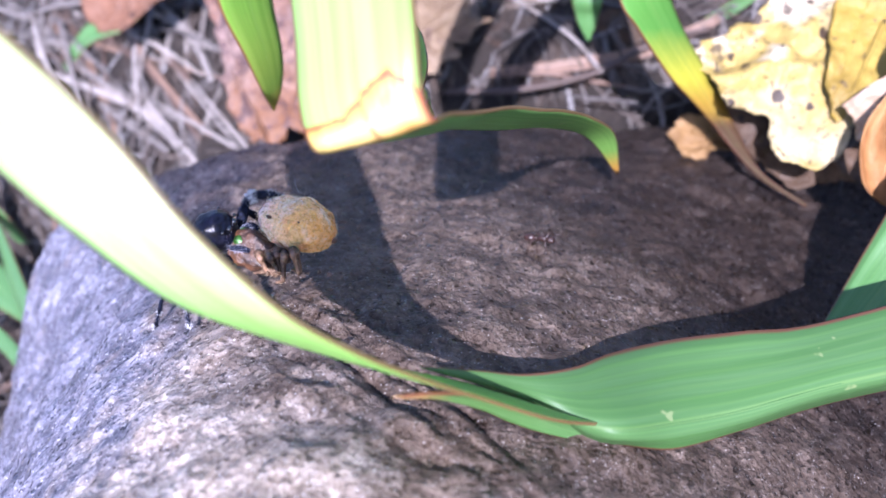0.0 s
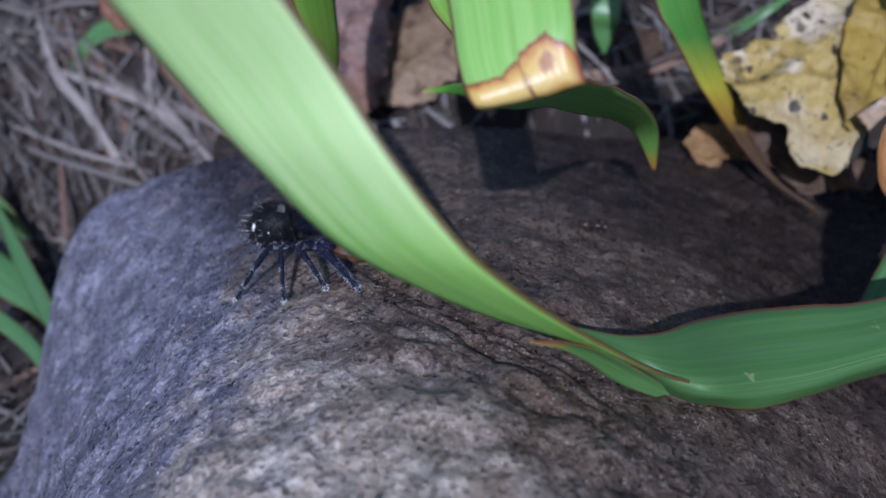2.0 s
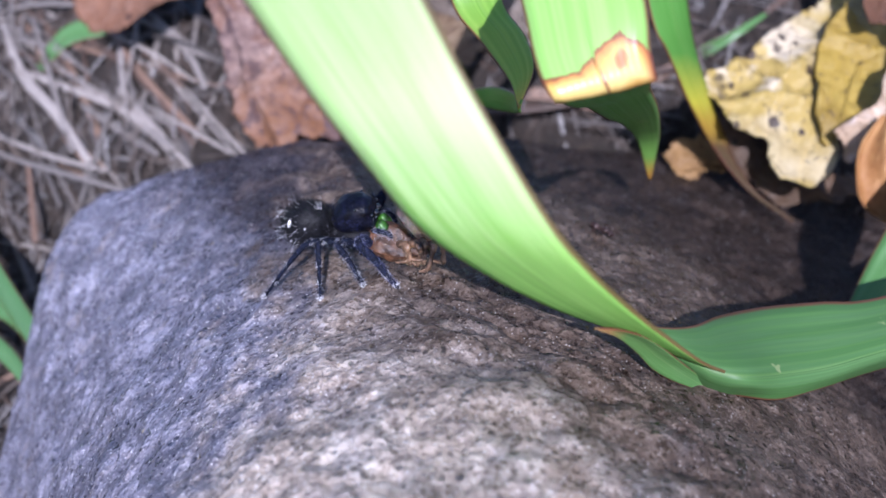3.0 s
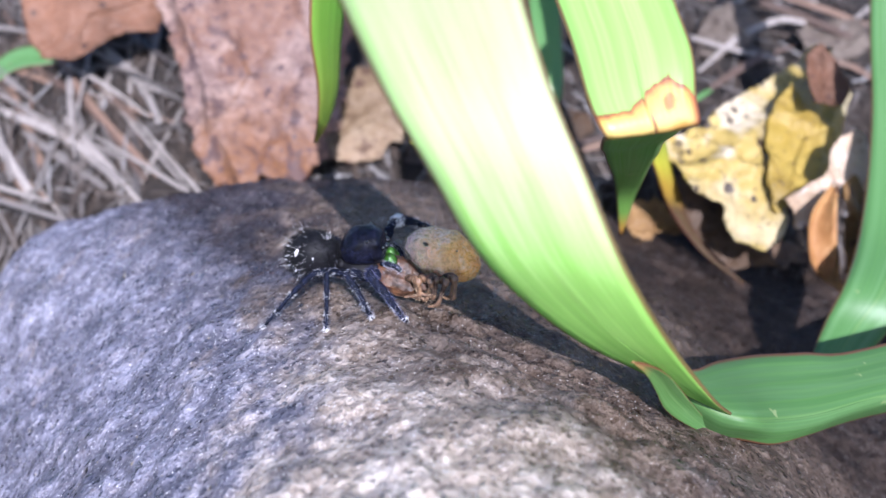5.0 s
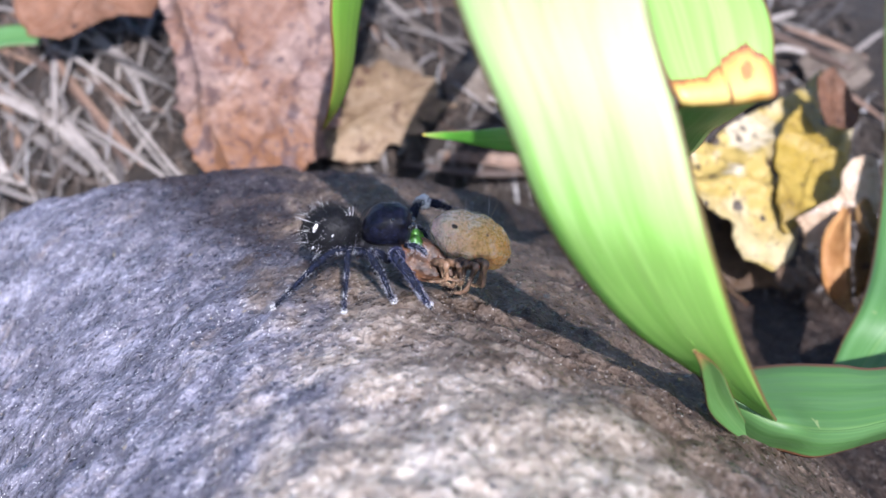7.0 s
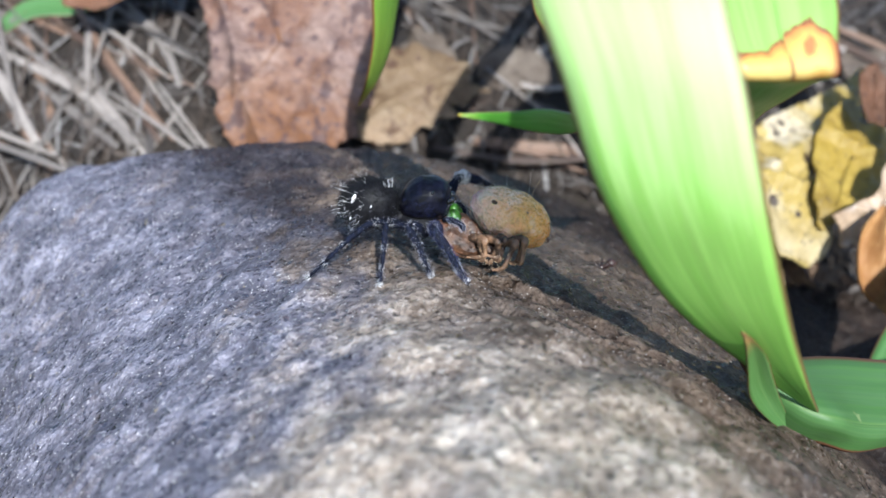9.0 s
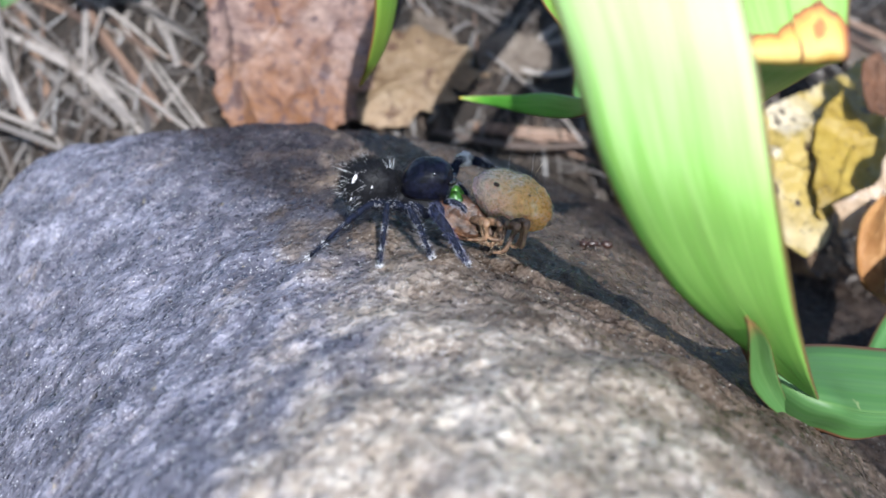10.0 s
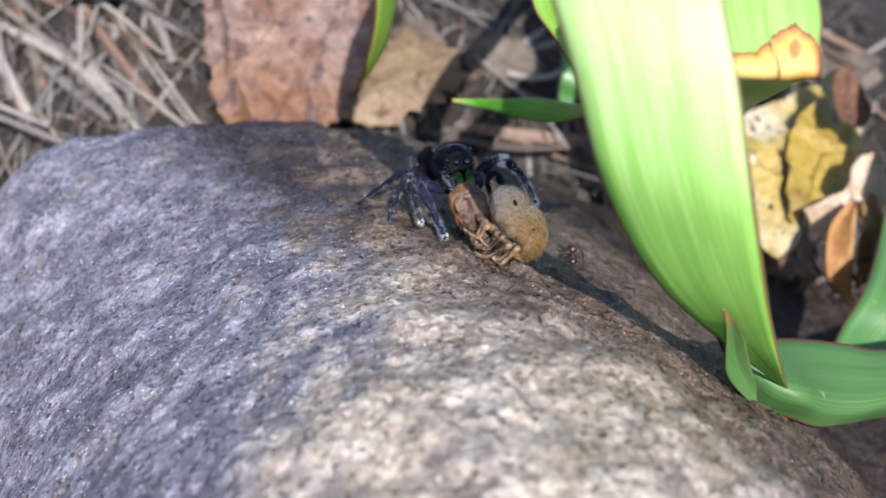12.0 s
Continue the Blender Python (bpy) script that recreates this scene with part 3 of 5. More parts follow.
blade("broad glossy sunlit green grass blade arching over the rock", (
    ((12.5, -26, 84), (10.5, -23.5, 79), (11, -21, 72), (12.6, -18.8, 64), (15.2, -17.9, 56.6), (18.1, -18, 50.4), (21.4, -16.9, 43.1), (25.8, -13.8, 36.1), (30.5, -11, 30.3), (36.2, -8.4, 25.2), (42.7, -7.5, 20.8), (45.9, -6.8, 18.7)),
    ((12.8, -26, 84.3), (17.5, -25, 80), (21, -23, 74), (23, -20.5, 66), (25.6, -19.2, 57.5), (28.3, -20, 51), (31.2, -19.7, 44.2), (33.6, -18.2, 39.3), (36.2, -16, 34.5), (39, -13.5, 29.5), (43, -10, 23), (46.1, -6.7, 18.5))),
    M_LONG, count=130, arch=0.03)
BENT_ROWS = (
    ((112, 262, -3), (98, 200, 30), (80, 100, 72), (59, 30, 87), (42, 10, 79), (33, 3, 69), (28.6, 3.5, 61), (27.6, 4.5, 58.5), (29.2, -1.9, 54.2), (30.2, -6.8, 51), (31.4, -8.9, 48.6), (31.9, -5, 46.6), (32.8, 1, 43.2), (34.2, 7.6, 39.9), (35.5, 13, 36.5), (36.9, 18.5, 33), (39.4, 29, 26.6), (41.9, 38.5, 19), (44, 44.5, 9.5)),
    ((117, 262, -3), (103, 200, 28), (84, 100, 68), (62, 30, 82), (47, 11, 75), (40.5, 4, 67), (37.9, 2.8, 61), (37.4, 3.5, 58.5), (38.5, -3.5, 54), (38.7, -6, 51), (39.2, -6.5, 48.6), (39.2, -2.8, 46.8), (39.7, 3, 43.6), (40.6, 9.9, 39.9), (41.7, 16, 36), (42.7, 22.5, 32), (44, 31.7, 25.5), (45, 41, 17.5), (44.3, 44.8, 9.3)))
line = [(Vector(a) + Vector(b)) / 2 for a, b in zip(*(curve(r, 150) for r in BENT_ROWS))]
runs = [0.0]
for a, b in zip(line, line[1:]):
    runs.append(runs[-1] + (b - a).length)
CREASE = runs[min(range(150), key=lambda k: line[k].y if line[k].z > 44 else 99)] / runs[-1]    # where the blade folds, as a share of its length
M_BENT = blade_material("grass_withered_bend", ((0.0, GREEN), (CREASE + 1.2 / runs[-1], (0.26, 0.46, 0.11)), (CREASE + 1.6 / runs[-1], (0.15, 0.33, 0.1)), (0.985, GREEN), (0.995, (0.4, 0.2, 0.03))), wave=0.004, glare_end=CREASE - 0.17, band=(CREASE + 1.3 / runs[-1], runs[-1]))
blade("green grass blade bent at a withered yellow-brown band", BENT_ROWS,
    M_BENT, count=150, arch=0.03, seed=2)
blade("low green grass blade lying on the rock", (
    ((140, 60, -10), (110, 40, 6), (85, 20, 11), (66, 10.7, 12.8), (58, 7.1, 15.3), (51.5, 4.5, 17), (46.6, 1.5, 18.6), (43.5, -1.5, 20), (40, -5, 23), (37, -7.3, 26), (33.8, -10.2, 29.6)),
    ((139, 56, -11), (109, 33, 2), (84, 13, 8), (65, 3.5, 11.5), (57.5, -0.5, 13), (52, -4, 15.5), (47.8, -7.2, 18.4), (44.6, -7, 19), (41.2, -6, 20.5), (38, -7.5, 24.5), (33.8, -10.2, 29.6)),
    ((138, 54, -13), (108, 33, -2), (83, 14, 4), (64.5, 5, 7), (57, -0.5, 10), (51.5, -4.5, 12.5), (47.3, -5.5, 14.2), (44.5, -5.3, 14.5), (41.6, -5.2, 18), (38.3, -7, 23), (33.9, -10.1, 29.4))),
    M_LOW, count=90, across=12, seed=3)
blade("folded green grass tip with a dried brown point", (
    ((44.1, -6.0, 15.4), (41.2, -7.0, 18.1), (38.9, -8.0, 20.9), (37.4, -9.5, 24.3), (35.5, -12.5, 28.8), (33.7, -15.5, 32.1)),
    ((45.0, -5.0, 15.2), (41.8, -7.0, 20.4), (39.9, -8.5, 23.8), (38.0, -10.5, 27.1), (35.8, -13.0, 29.9), (33.7, -15.4, 32.1))),
    M_HOOK, count=50, arch=0.12, seed=17)
blade("bluish green grass blade in shade behind the low blade", (
    ((105, 262, -2), (100, 180, 70), (95, 110, 60), (90, 74, 29), (87, 60, 17), (82, 47, 9), (76, 36, 6), (72, 31, 2), (66, 22, -2)),
    ((112, 262, -2), (108, 180, 74), (103, 108, 62), (98, 72, 29), (96, 56, 15), (92, 43, 8), (86, 33, 5), (80, 29, 1), (70, 20, -3))),
    M_BLUE, count=80, arch=0.04, seed=4)
blade("yellowing grass blade with a withered brown tip", (
    ((38, 262, -2), (34, 180, 60), (38, 110, 66), (43, 75, 48), (45.8, 60, 30), (48.5, 58, 23.9), (52.4, 61, 13.8), (57, 67, 2.5), (63, 62.5, -5), (70, 59, -9.6)),
    ((44, 262, -2), (40, 180, 63), (44.5, 110, 69), (49.5, 78, 50), (52, 66, 30), (54, 66, 20), (57.6, 69, 9.5), (60.5, 68.5, 1), (63.8, 62.8, -4.5), (70.3, 59.3, -9.4))),
    M_YELLOW, count=90, arch=0.05, seed=5)
blade("small bright green grass blade hanging with a yellow tip", (
    ((50, 262, -3), (46, 225, 70), (34, 140, 118), (16, 74, 96), (8, 50, 72), (3, 40, 57), (1.3, 36.7, 45.7), (1, 37.5, 37), (-0.3, 40, 30.5), (-1.8, 43, 26.3)),
    ((53, 262, -3), (49, 225, 69), (37, 140, 116), (19.5, 76, 94), (11.5, 54, 69), (6.4, 46, 53), (3.8, 45, 42), (2.6, 44.2, 34), (0.8, 43.8, 29.5), (-1.7, 43.2, 26.2))),
    M_SMALL, count=80, arch=0.05, seed=6)


blade("shaded green grass blade behind the bent one", (
    ((62, 262, -3), (56, 200, 20), (40, 120, 51), (30, 60, 61), (24, 45, 58.5), (19.5, 33.5, 52), (19.7, 30, 44.3), (22.9, 26, 40.7), (26, 22, 37.3), (27, 19, 35.2)),
    ((66, 262, -3), (60, 200, 18), (44, 120, 48), (34, 60, 58), (29, 47, 55.5), (25, 36, 50), (25.5, 32, 43.1), (28, 28, 40.1), (28.9, 23, 38), (27.1, 18.9, 35))),
    M_SMALL, count=80, arch=0.05, seed=7)
blade("narrow green folded grass tip lying level over the rock", (
    ((27.4, 19.2, 36), (26, 29, 32.2), (23, 37, 29.8), (19.5, 42.5, 27.2), (15.7, 46, 25.5), (12, 46.8, 24.8)),
    ((27, 19.2, 34.4), (25.5, 30, 29.2), (23, 36, 26.8), (20, 42, 25), (16.5, 46, 24.2), (12, 46.6, 24.5))),
    M_SMALL, count=50, arch=0.08, seed=8)
blade("green grass blade leaning beside the rock", (
    ((-60, 36, -9), (-70, 46, -7), (-84, 60, -4), (-102, 78, -2)), ((-62, 34, -11), (-72, 43.5, -9.5), (-86, 58, -7), (-103, 79, -2))), M_BLUE, count=30, arch=0.1, seed=19)
blade("broad dark green grass blade beside the rock", (
    ((-62, 40, -12), (-72, 48, -9), (-86, 57, -7), (-104, 66, -4)), ((-62, 34, -13), (-72, 42.5, -12), (-87, 50, -10), (-105, 64, -4))), M_BLUE, count=30, arch=0.1, seed=20)
blade("green grass blade leaning beside the rock", (
    ((-58, 27, -13), (-68, 36, -11), (-84, 45, -9), (-100, 52, -6)), ((-58, 25, -14), (-69, 33.5, -12.5), (-84, 42.5, -11), (-100, 51.5, -6))), M_BLUE, count=30, arch=0.1, seed=22)
blade("green grass blade standing beside the rock", (
    ((-82, 66, -20), (-89.5, 69, -12), (-92, 70, -4), (-98, 72, 8)), ((-86, 68, -20), (-94, 70, -13), (-96, 71, -6), (-99, 73, 8))), M_BLUE, count=30, arch=0.1, seed=9)
blade("green grass blade standing beside the rock", (
    ((-92, 72, -20), (-101, 71, -15), (-108, 70, -8), (-118, 70, 2)), ((-95, 73, -22), (-102, 72, -21), (-110, 71, -14), (-119, 71, 1))), M_BLUE, count=30, arch=0.1, seed=10)
blade("dark green grass blade hanging in the shade", (
    ((36, 240, -2), (33, 170, 45), (33, 120, 35), (34.3, 97, 18), (34.6, 95, 11.2), (36.1, 94.5, 6.6)), ((42, 240, -2), (40, 170, 47), (40, 120, 36), (40.3, 97, 16.5), (38.7, 95, 10.6), (36.5, 94.5, 6.4))), M_BLUE, count=40, arch=0.08, seed=11)
blade("dark green grass blade slanting through the litter", (
    ((53, 100, -9), (55.7, 104, 1.2), (60, 105, 4.6), (67.2, 106, 7.4), (74, 110, 9)), ((55, 101, -10), (57.7, 104, -0.6), (63.1, 105, 3), (69.2, 106, 6.4), (75, 110, 8.6))), M_BLUE, count=30, arch=0.08, seed=12)
blade("dark green grass blade slanting through the litter", (
    ((-95, 100, 6), (-84, 112, 19), (-72, 116, 21), (-60, 124, 27)), ((-95, 98, 5), (-82, 108, 16), (-70, 112, 18), (-59, 123, 26))), M_BLUE, count=30, arch=0.08, seed=13)


# ---- dead leaves ----
def dead_leaf(name, label, center, normal, outline, material, curl=(0, 0), bumpy=1.2, thick=0.35, ragged=0.5, seed=0, rings=16, folds=()):
    """A dry leaf: a ragged outline (millimetres in its plane), curled, with a raised midrib and an uneven skin."""
    n = Vector(normal).normalized()
    ax = Vector((0, 0, 1)).cross(n).normalized()
    ay = n.cross(ax)
    rim = []
    pts = [Vector((*p, 0)) for p in outline]
    m = len(pts)
    for k in range(m):
        a, b, c, d = pts[k - 1], pts[k], pts[(k + 1) % m], pts[(k + 2) % m]
        for s in range(10):
            t = s / 10
            q = 0.5 * ((2 * b) + (c - a) * t + (2 * a - 5 * b + 4 * c - d) * t * t + (3 * b - a - 3 * c + d) * t ** 3)
            q = q.lerp(b.lerp(c, t), 0.4)
            q *= 1 + ragged * 0.12 * noise.fractal(Vector((q.x * 0.35, q.y * 0.35, seed)), 0.8, 2.2, 4)
            rim.append(q)
    size = max(p.length for p in pts)

    def height(p):
        """How far the leaf stands off its plane: curl, crumpling, radial pleats and long folds (way, offset, rise, width)."""
        h = curl[0] * (p.x / size) ** 2 + curl[1] * (p.y / size) ** 2
        h += bumpy * noise.fractal(Vector((p.x * 0.09, p.y * 0.09, seed + 5.0)), 0.9, 2.0, 4) * (0.5 + p.length / size)
        h += 0.35 * abs(math.sin(math.atan2(p.y, p.x) * 4 + seed)) * p.length / size * bumpy
        for way, offset, rise, width in folds:
            c = p.x * math.cos(radians(way)) + p.y * math.sin(radians(way)) - offset + noise.noise(Vector((p.x * 0.12, p.y * 0.12, seed + 9.0)))
            h += rise * math.exp(-abs(c / width) ** 1.5)
        return h

    bm = bmesh.new()
    layer = bm.loops.layers.uv.new("UVMap")
    sheets, uvs = [], {}
    for side in (0, 1):
        rows = []
        for r in range(1, rings + 1):
            row = []
            for q in rim:
                p = q * (r / rings)
                v = bm.verts.new((Vector(center) + ax * p.x + ay * p.y + n * (height(p) + side * thick)) * MM)
                uvs[v] = (0.5 + p.x / size / 2, 0.5 + p.y / size / 2)
                row.append(v)
            rows.append(row)
        mid = bm.verts.new((Vector(center) + n * (height(Vector((0, 0, 0))) + side * thick)) * MM)
        uvs[mid] = (0.5, 0.5)
        k = len(rim)
        for j in range(k):
            f = (mid, rows[0][j], rows[0][(j + 1) % k])
            bm.faces.new(f if side else f[::-1])
            for a, b in zip(rows, rows[1:]):
                f = (a[j], b[j], b[(j + 1) % k], a[(j + 1) % k])
                bm.faces.new(f if side else f[::-1])
        sheets.append(rows[-1])
    k = len(rim)
    for j in range(k):
        bm.faces.new((sheets[0][j], sheets[0][(j + 1) % k], sheets[1][(j + 1) % k], sheets[1][j]))
    for f in bm.faces:
        for l in f.loops:
            l[layer].uv = uvs[l.vert]
    ob = mesh_object(name, bm, material)
    a = max(pts, key=lambda p: p.length)
    for q, r in ((a, 0.45), (pts[m // 3], 0.25), (pts[2 * m // 3], 0.25)):
        vein = []
        for k in range(8):
            p = q * (0.9 * k / 7)
            vein.append(Vector(center) + ax * p.x + ay * p.y + n * (height(p) + thick))
        part("vein", tube(vein, (r, r * 0.7, r * 0.3), 16, 6), material, ob)
    return tagged(ob, label, "dead leaf", "dead leaves behind the rock")


dead_leaf("dead_leaf", "large pinkish brown dead leaf with dark spots", (-23.3, 92.0, 20.5), (-0.1, -0.718, 0.688),
    ((-21.5, 12.4), (-16.4, 2.9), (-13.6, -3.5), (-13, -8.7), (-10.3, -12.1), (-8, -15.3), (-6, -20.5), (-2.2, -24), (3.5, -24), (10.5, -22), (16, -18), (18.2, -12.9), (19.6, -8.1), (19.7, -1.1), (19, 7.3), (17.7, 18.3), (11.3, 27.8), (-4.1, 34), (-17.6, 29.9), (-25, 21.1)), M_BROWN, (-4, 1), 3.0, ragged=0.8, seed=1, rings=28, folds=((28, -8.5, 2.6, 1.8), (60, 6, 1.8, 2.4), (105, -9, 1.6, 2.0), (-20, 9, -1.8, 2.2)))
dead_leaf("dead_leaf", "tan dead leaf with a toothed torn edge", (4.7, 96.2, 11.0), (0.1, -0.647, 0.756),
    ((-16.3, -8), (-11.9, -10.4), (-7.4, -10.9), (-3.9, -11.2), (-1.2, -7.4), (2.1, -7.6), (1.7, -5.2), (6.3, -4.6), (4.6, -1.2), (7.8, -2.6), (9.6, -0.2), (13, 1.4), (10, 2.9), (9.9, 6), (6.8, 8.8), (3.4, 11), (-1.3, 11.9), (-5.9, 10.8), (-11.7, 7.4), (-15.2, 0.7)), M_TAN, (-2, -2), 1.7, ragged=0.7, seed=2, rings=20, folds=((120, 1, 1.2, 1.6), (60, -4, -1.0, 1.6)))
dead_leaf("dead_leaf", "yellow maple leaf bleached cream with dark spots", (76.5, 75.8, 10.5), (0.283, -0.467, 0.838),
    ((-24, 6.5), (-21.1, 3), (-22, -3.4), (-17.3, -8), (-19.1, -13.9), (-16.6, -17.8), (-11.2, -17.9), (-5, -11.7), (1.8, -12), (10.3, -8.3), (18.7, -1.4), (27.1, 5.2), (27.5, 12.2), (28.2, 18.4), (21.3, 15.7), (10.3, 13.2), (0.7, 11.6), (-9.5, 8.6)), M_MAPLE, (-3, -2), 2.4, ragged=0.6, seed=3, rings=24, folds=((70, -6, 1.6, 1.6), (20, -7, -1.5, 1.8), (110, 4, 1.5, 2.0)))
dead_leaf("dead_leaf", "bright yellow leaf lobe with dark spots lying on the bleached leaf", (82.2, 74.8, 11.7), (0.283, -0.467, 0.838),
    ((6.9, 12), (12, 9.3), (16.3, 4.7), (9.2, -1.3), (1.9, -6.7), (-7.2, -9.2), (-14.4, -10.8), (-12.7, -5.1), (-9.9, -0.8), (-2.1, 7.8)), M_SPOTTED, (-2, 1), 1.8, ragged=0.6, seed=14, rings=20, folds=((40, 3, 1.4, 1.6), (130, -4, 1.0, 1.5)))
dead_leaf("dead_leaf", "dark brown folded leaf piece beside the yellow leaf", (85.8, 80.2, 20.6), (0.201, -0.602, 0.773),
    ((-1.4, 5.7), (2.1, 7.1), (3.9, 2.5), (4.1, -2.5), (1.5, -5.2), (-1.7, -4.2), (-4.9, -4.3), (-3.5, 1)), M_DARK, (2, 0), 1.0, seed=15)
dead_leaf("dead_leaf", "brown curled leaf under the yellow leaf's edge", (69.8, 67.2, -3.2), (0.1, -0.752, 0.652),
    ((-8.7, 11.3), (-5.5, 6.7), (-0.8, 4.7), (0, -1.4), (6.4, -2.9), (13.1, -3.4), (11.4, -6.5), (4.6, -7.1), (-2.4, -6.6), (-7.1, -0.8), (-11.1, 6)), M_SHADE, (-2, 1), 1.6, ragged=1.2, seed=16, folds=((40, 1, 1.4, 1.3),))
dead_leaf("dead_leaf", "pale cream shell-shaped dead leaf with fine ribs", (82.5, 61, 9.5), (0.05, -0.799, 0.599),
    ((-0.5, 4.7), (3, 8.5), (6.1, 9.4), (7.7, 5.9), (7.5, -1), (2.9, -3), (0, -2.5), (-1.8, -6.3), (-4.4, -7.9), (-7, -6.5), (-7.6, -2.4), (-4.6, -0.1), (-1.6, 1.3)), M_PALE, (-2, 1), 1.6, ragged=1.0, seed=4, rings=20, folds=((35, 1, 1.4, 1.3), (70, -3, 1.2, 1.2), (110, -4, -1.0, 1.2)))
dead_leaf("dead_leaf", "orange-brown dry leaf standing beside the rock", (84.3, 55.5, 4.8), (0, -0.862, 0.507),
    ((-0.8, 6.1), (2.1, 7.4), (3.6, 1.2), (2.6, -4.5), (0.4, -8.3), (-1, -4.5), (-0.8, 2.2)), M_GOLD, (3, -1), 1.6, ragged=1.4, seed=5, folds=((10, 0.5, 1.6, 1.0), (80, 2, 1.0, 1.4)))
tagged(mesh_object("dead_leaf", ribbon((
    ((80.4, 57, 11), (76.2, 53, 8), (74.4, 50, 4.2), (75.4, 47, 0.6), (80.5, 45, -2)),
    ((81.6, 57, 11), (79.6, 53, 7.2), (79.2, 51, 2.4), (80, 48, -0.4), (80.9, 45, -1.1))), count=40, across=8, arch=-0.35, ruffle=2.2, seed=21), M_ORANGE), "curled orange-brown dry leaf strip beside the rock", "dead leaf", "dead leaves behind the rock")
dead_leaf("dead_leaf", "dark brown crumpled dead leaf above the straw", (-58.4, 103.5, 30.2), (0.205, -0.717, 0.666),
    ((-12.7, 6.2), (-12.2, -3.8), (-10.4, -7.8), (-4.9, -9.6), (0.4, -7.6), (6.6, -4.3), (12.6, -4.4), (16.7, 3.8), (8.6, 13.3), (-4.8, 14.2)), M_DARK, (-3, 0), 2.0, seed=6)
dead_leaf("dead_leaf", "small crumpled golden brown leaf in a hollow", (56.6, 74.8, -5.6), (-0.1, -0.597, 0.796),
    ((-6.2, 0), (-3.9, 3.2), (-0.2, 5.2), (3.7, 3.4), (6.4, -0.4), (4, -1.8), (0.4, -2.5), (-0.8, -3.9), (-3.4, -3.2)), M_GOLD, (2, 1), 1.8, ragged=1.6, seed=7, folds=((30, 0, 1.2, 1.2), (90, -1, -1.0, 1.2)))
dead_leaf("dead_leaf", "grey-brown weathered dead leaf among litter", (23.6, 113.5, 11.4), (0.1, -0.704, 0.704),
    ((-8.8, 0.4), (-6.8, 4.2), (-1.6, 6.7), (4.6, 4.7), (10.2, 0.3), (8.6, -5.5), (4.2, -4.3), (-3.3, -3.9), (-7, -2.7)), M_GREY_LEAF, (-2, 0), 1.4, ragged=0.9, seed=8)
dead_leaf("dead_leaf", "brown dry leaf lying deep in the shade", (25, 97, -7.5), (0, -0.5, 0.86),
    ((-10.7, 8.1), (2.6, 9), (9.9, 4), (12, -4.7), (5.4, -9.1), (-6.2, -8.5), (-12.1, -1.9)), M_DEEP_SHADE, (-2, 0), 2.0, seed=9)
dead_leaf("dead_leaf", "brown dead leaf lying in the shaded hollow behind the rock", (23.5, 101.2, 0.4), (0, -0.6, 0.8),
    ((-12.2, 7.2), (-6, 9.7), (1.3, 6.6), (7, 0.5), (12.6, -3.4), (11.4, -6.8), (3.4, -6.6), (-6, -4.9), (-11.5, -2.3)), M_DEEP_SHADE, (-2, 1), 1.8, ragged=1.1, seed=24, folds=((60, 0, 1.2, 1.6),))
dead_leaf("dead_leaf", "small brown dead leaf shaded under the stalks", (42.1, 105.3, 3), (0, -0.6, 0.8),
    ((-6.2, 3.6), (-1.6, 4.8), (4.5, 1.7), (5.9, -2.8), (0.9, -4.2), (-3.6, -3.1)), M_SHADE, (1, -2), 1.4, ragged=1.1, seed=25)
dead_leaf("dead_leaf", "grey weathered curled leaf above the hollow", (4.8, 107.3, 11.0), (0, -0.6, 0.8),
    ((-7.7, 4), (-4.7, 11.6), (2.9, 8.8), (8.5, 1.3), (9.1, -3.3), (3.1, -4.9), (-1.8, -3.5), (-3.6, -8.4), (-5.8, -5.5)), M_GREY_LEAF, (-3, 2), 1.8, ragged=1.1, seed=26, folds=((30, 2, 1.5, 1.4),))
dead_leaf("dead_leaf", "greyish dry leaf among stalks on the bank", (82.7, 130.5, 15.7), (0, -0.411, 0.912),
    ((-7.9, -0.9), (-3.4, 6.2), (4, 9.2), (7.8, 3.8), (5.6, -3.3), (-0.4, -7), (-5.8, -7.9)), M_GREY_LEAF, (-3, 1), 2.0, ragged=1.1, seed=27, folds=((50, 1, 1.6, 1.5),))
dead_leaf("dead_leaf", "grey-brown dry leaf among stalks on the bank", (106.3, 127.3, 14.3), (0, -0.411, 0.912),
    ((-8.3, 2.1), (-0.2, 8), (7, 4.8), (7.5, -3.2), (0, -6.9), (-6, -4.8)), M_GREY_LEAF, (2, -2), 1.8, ragged=1.1, seed=28)


# ---- straw ----
def straw(points, width, material=None, seed=0):
    """A dry grass stalk, flattened and folded along its length."""
    p = [Vector(q) for q in points]
    rnd = random.Random(seed)
    left, right = [], []
    for k, q in enumerate(p):
        ahead = (p[min(k + 1, len(p) - 1)] - p[max(k - 1, 0)]).normalized()
        side = ahead.cross(Vector((0.1, -0.7, 0.7))).normalized()
        w = width * (0.5 if 0 < k < len(p) - 1 else rnd.uniform(0.08, 0.45))
        left.append(q - side * w)
        right.append(q + side * w)
    ob = mesh_object("dry_stalk", ribbon((left, right), count=22, across=4, thick=0.35, arch=rnd.uniform(-0.25, 0.3), ruffle=0.5, seed=seed), material or M_STRAW)
    return tagged(ob, "pale dry grass stalk lying on the litter" if (material or M_STRAW) is M_STRAW else "brown dry grass stalk lying on the litter", "straw", "dry stalks behind the rock")


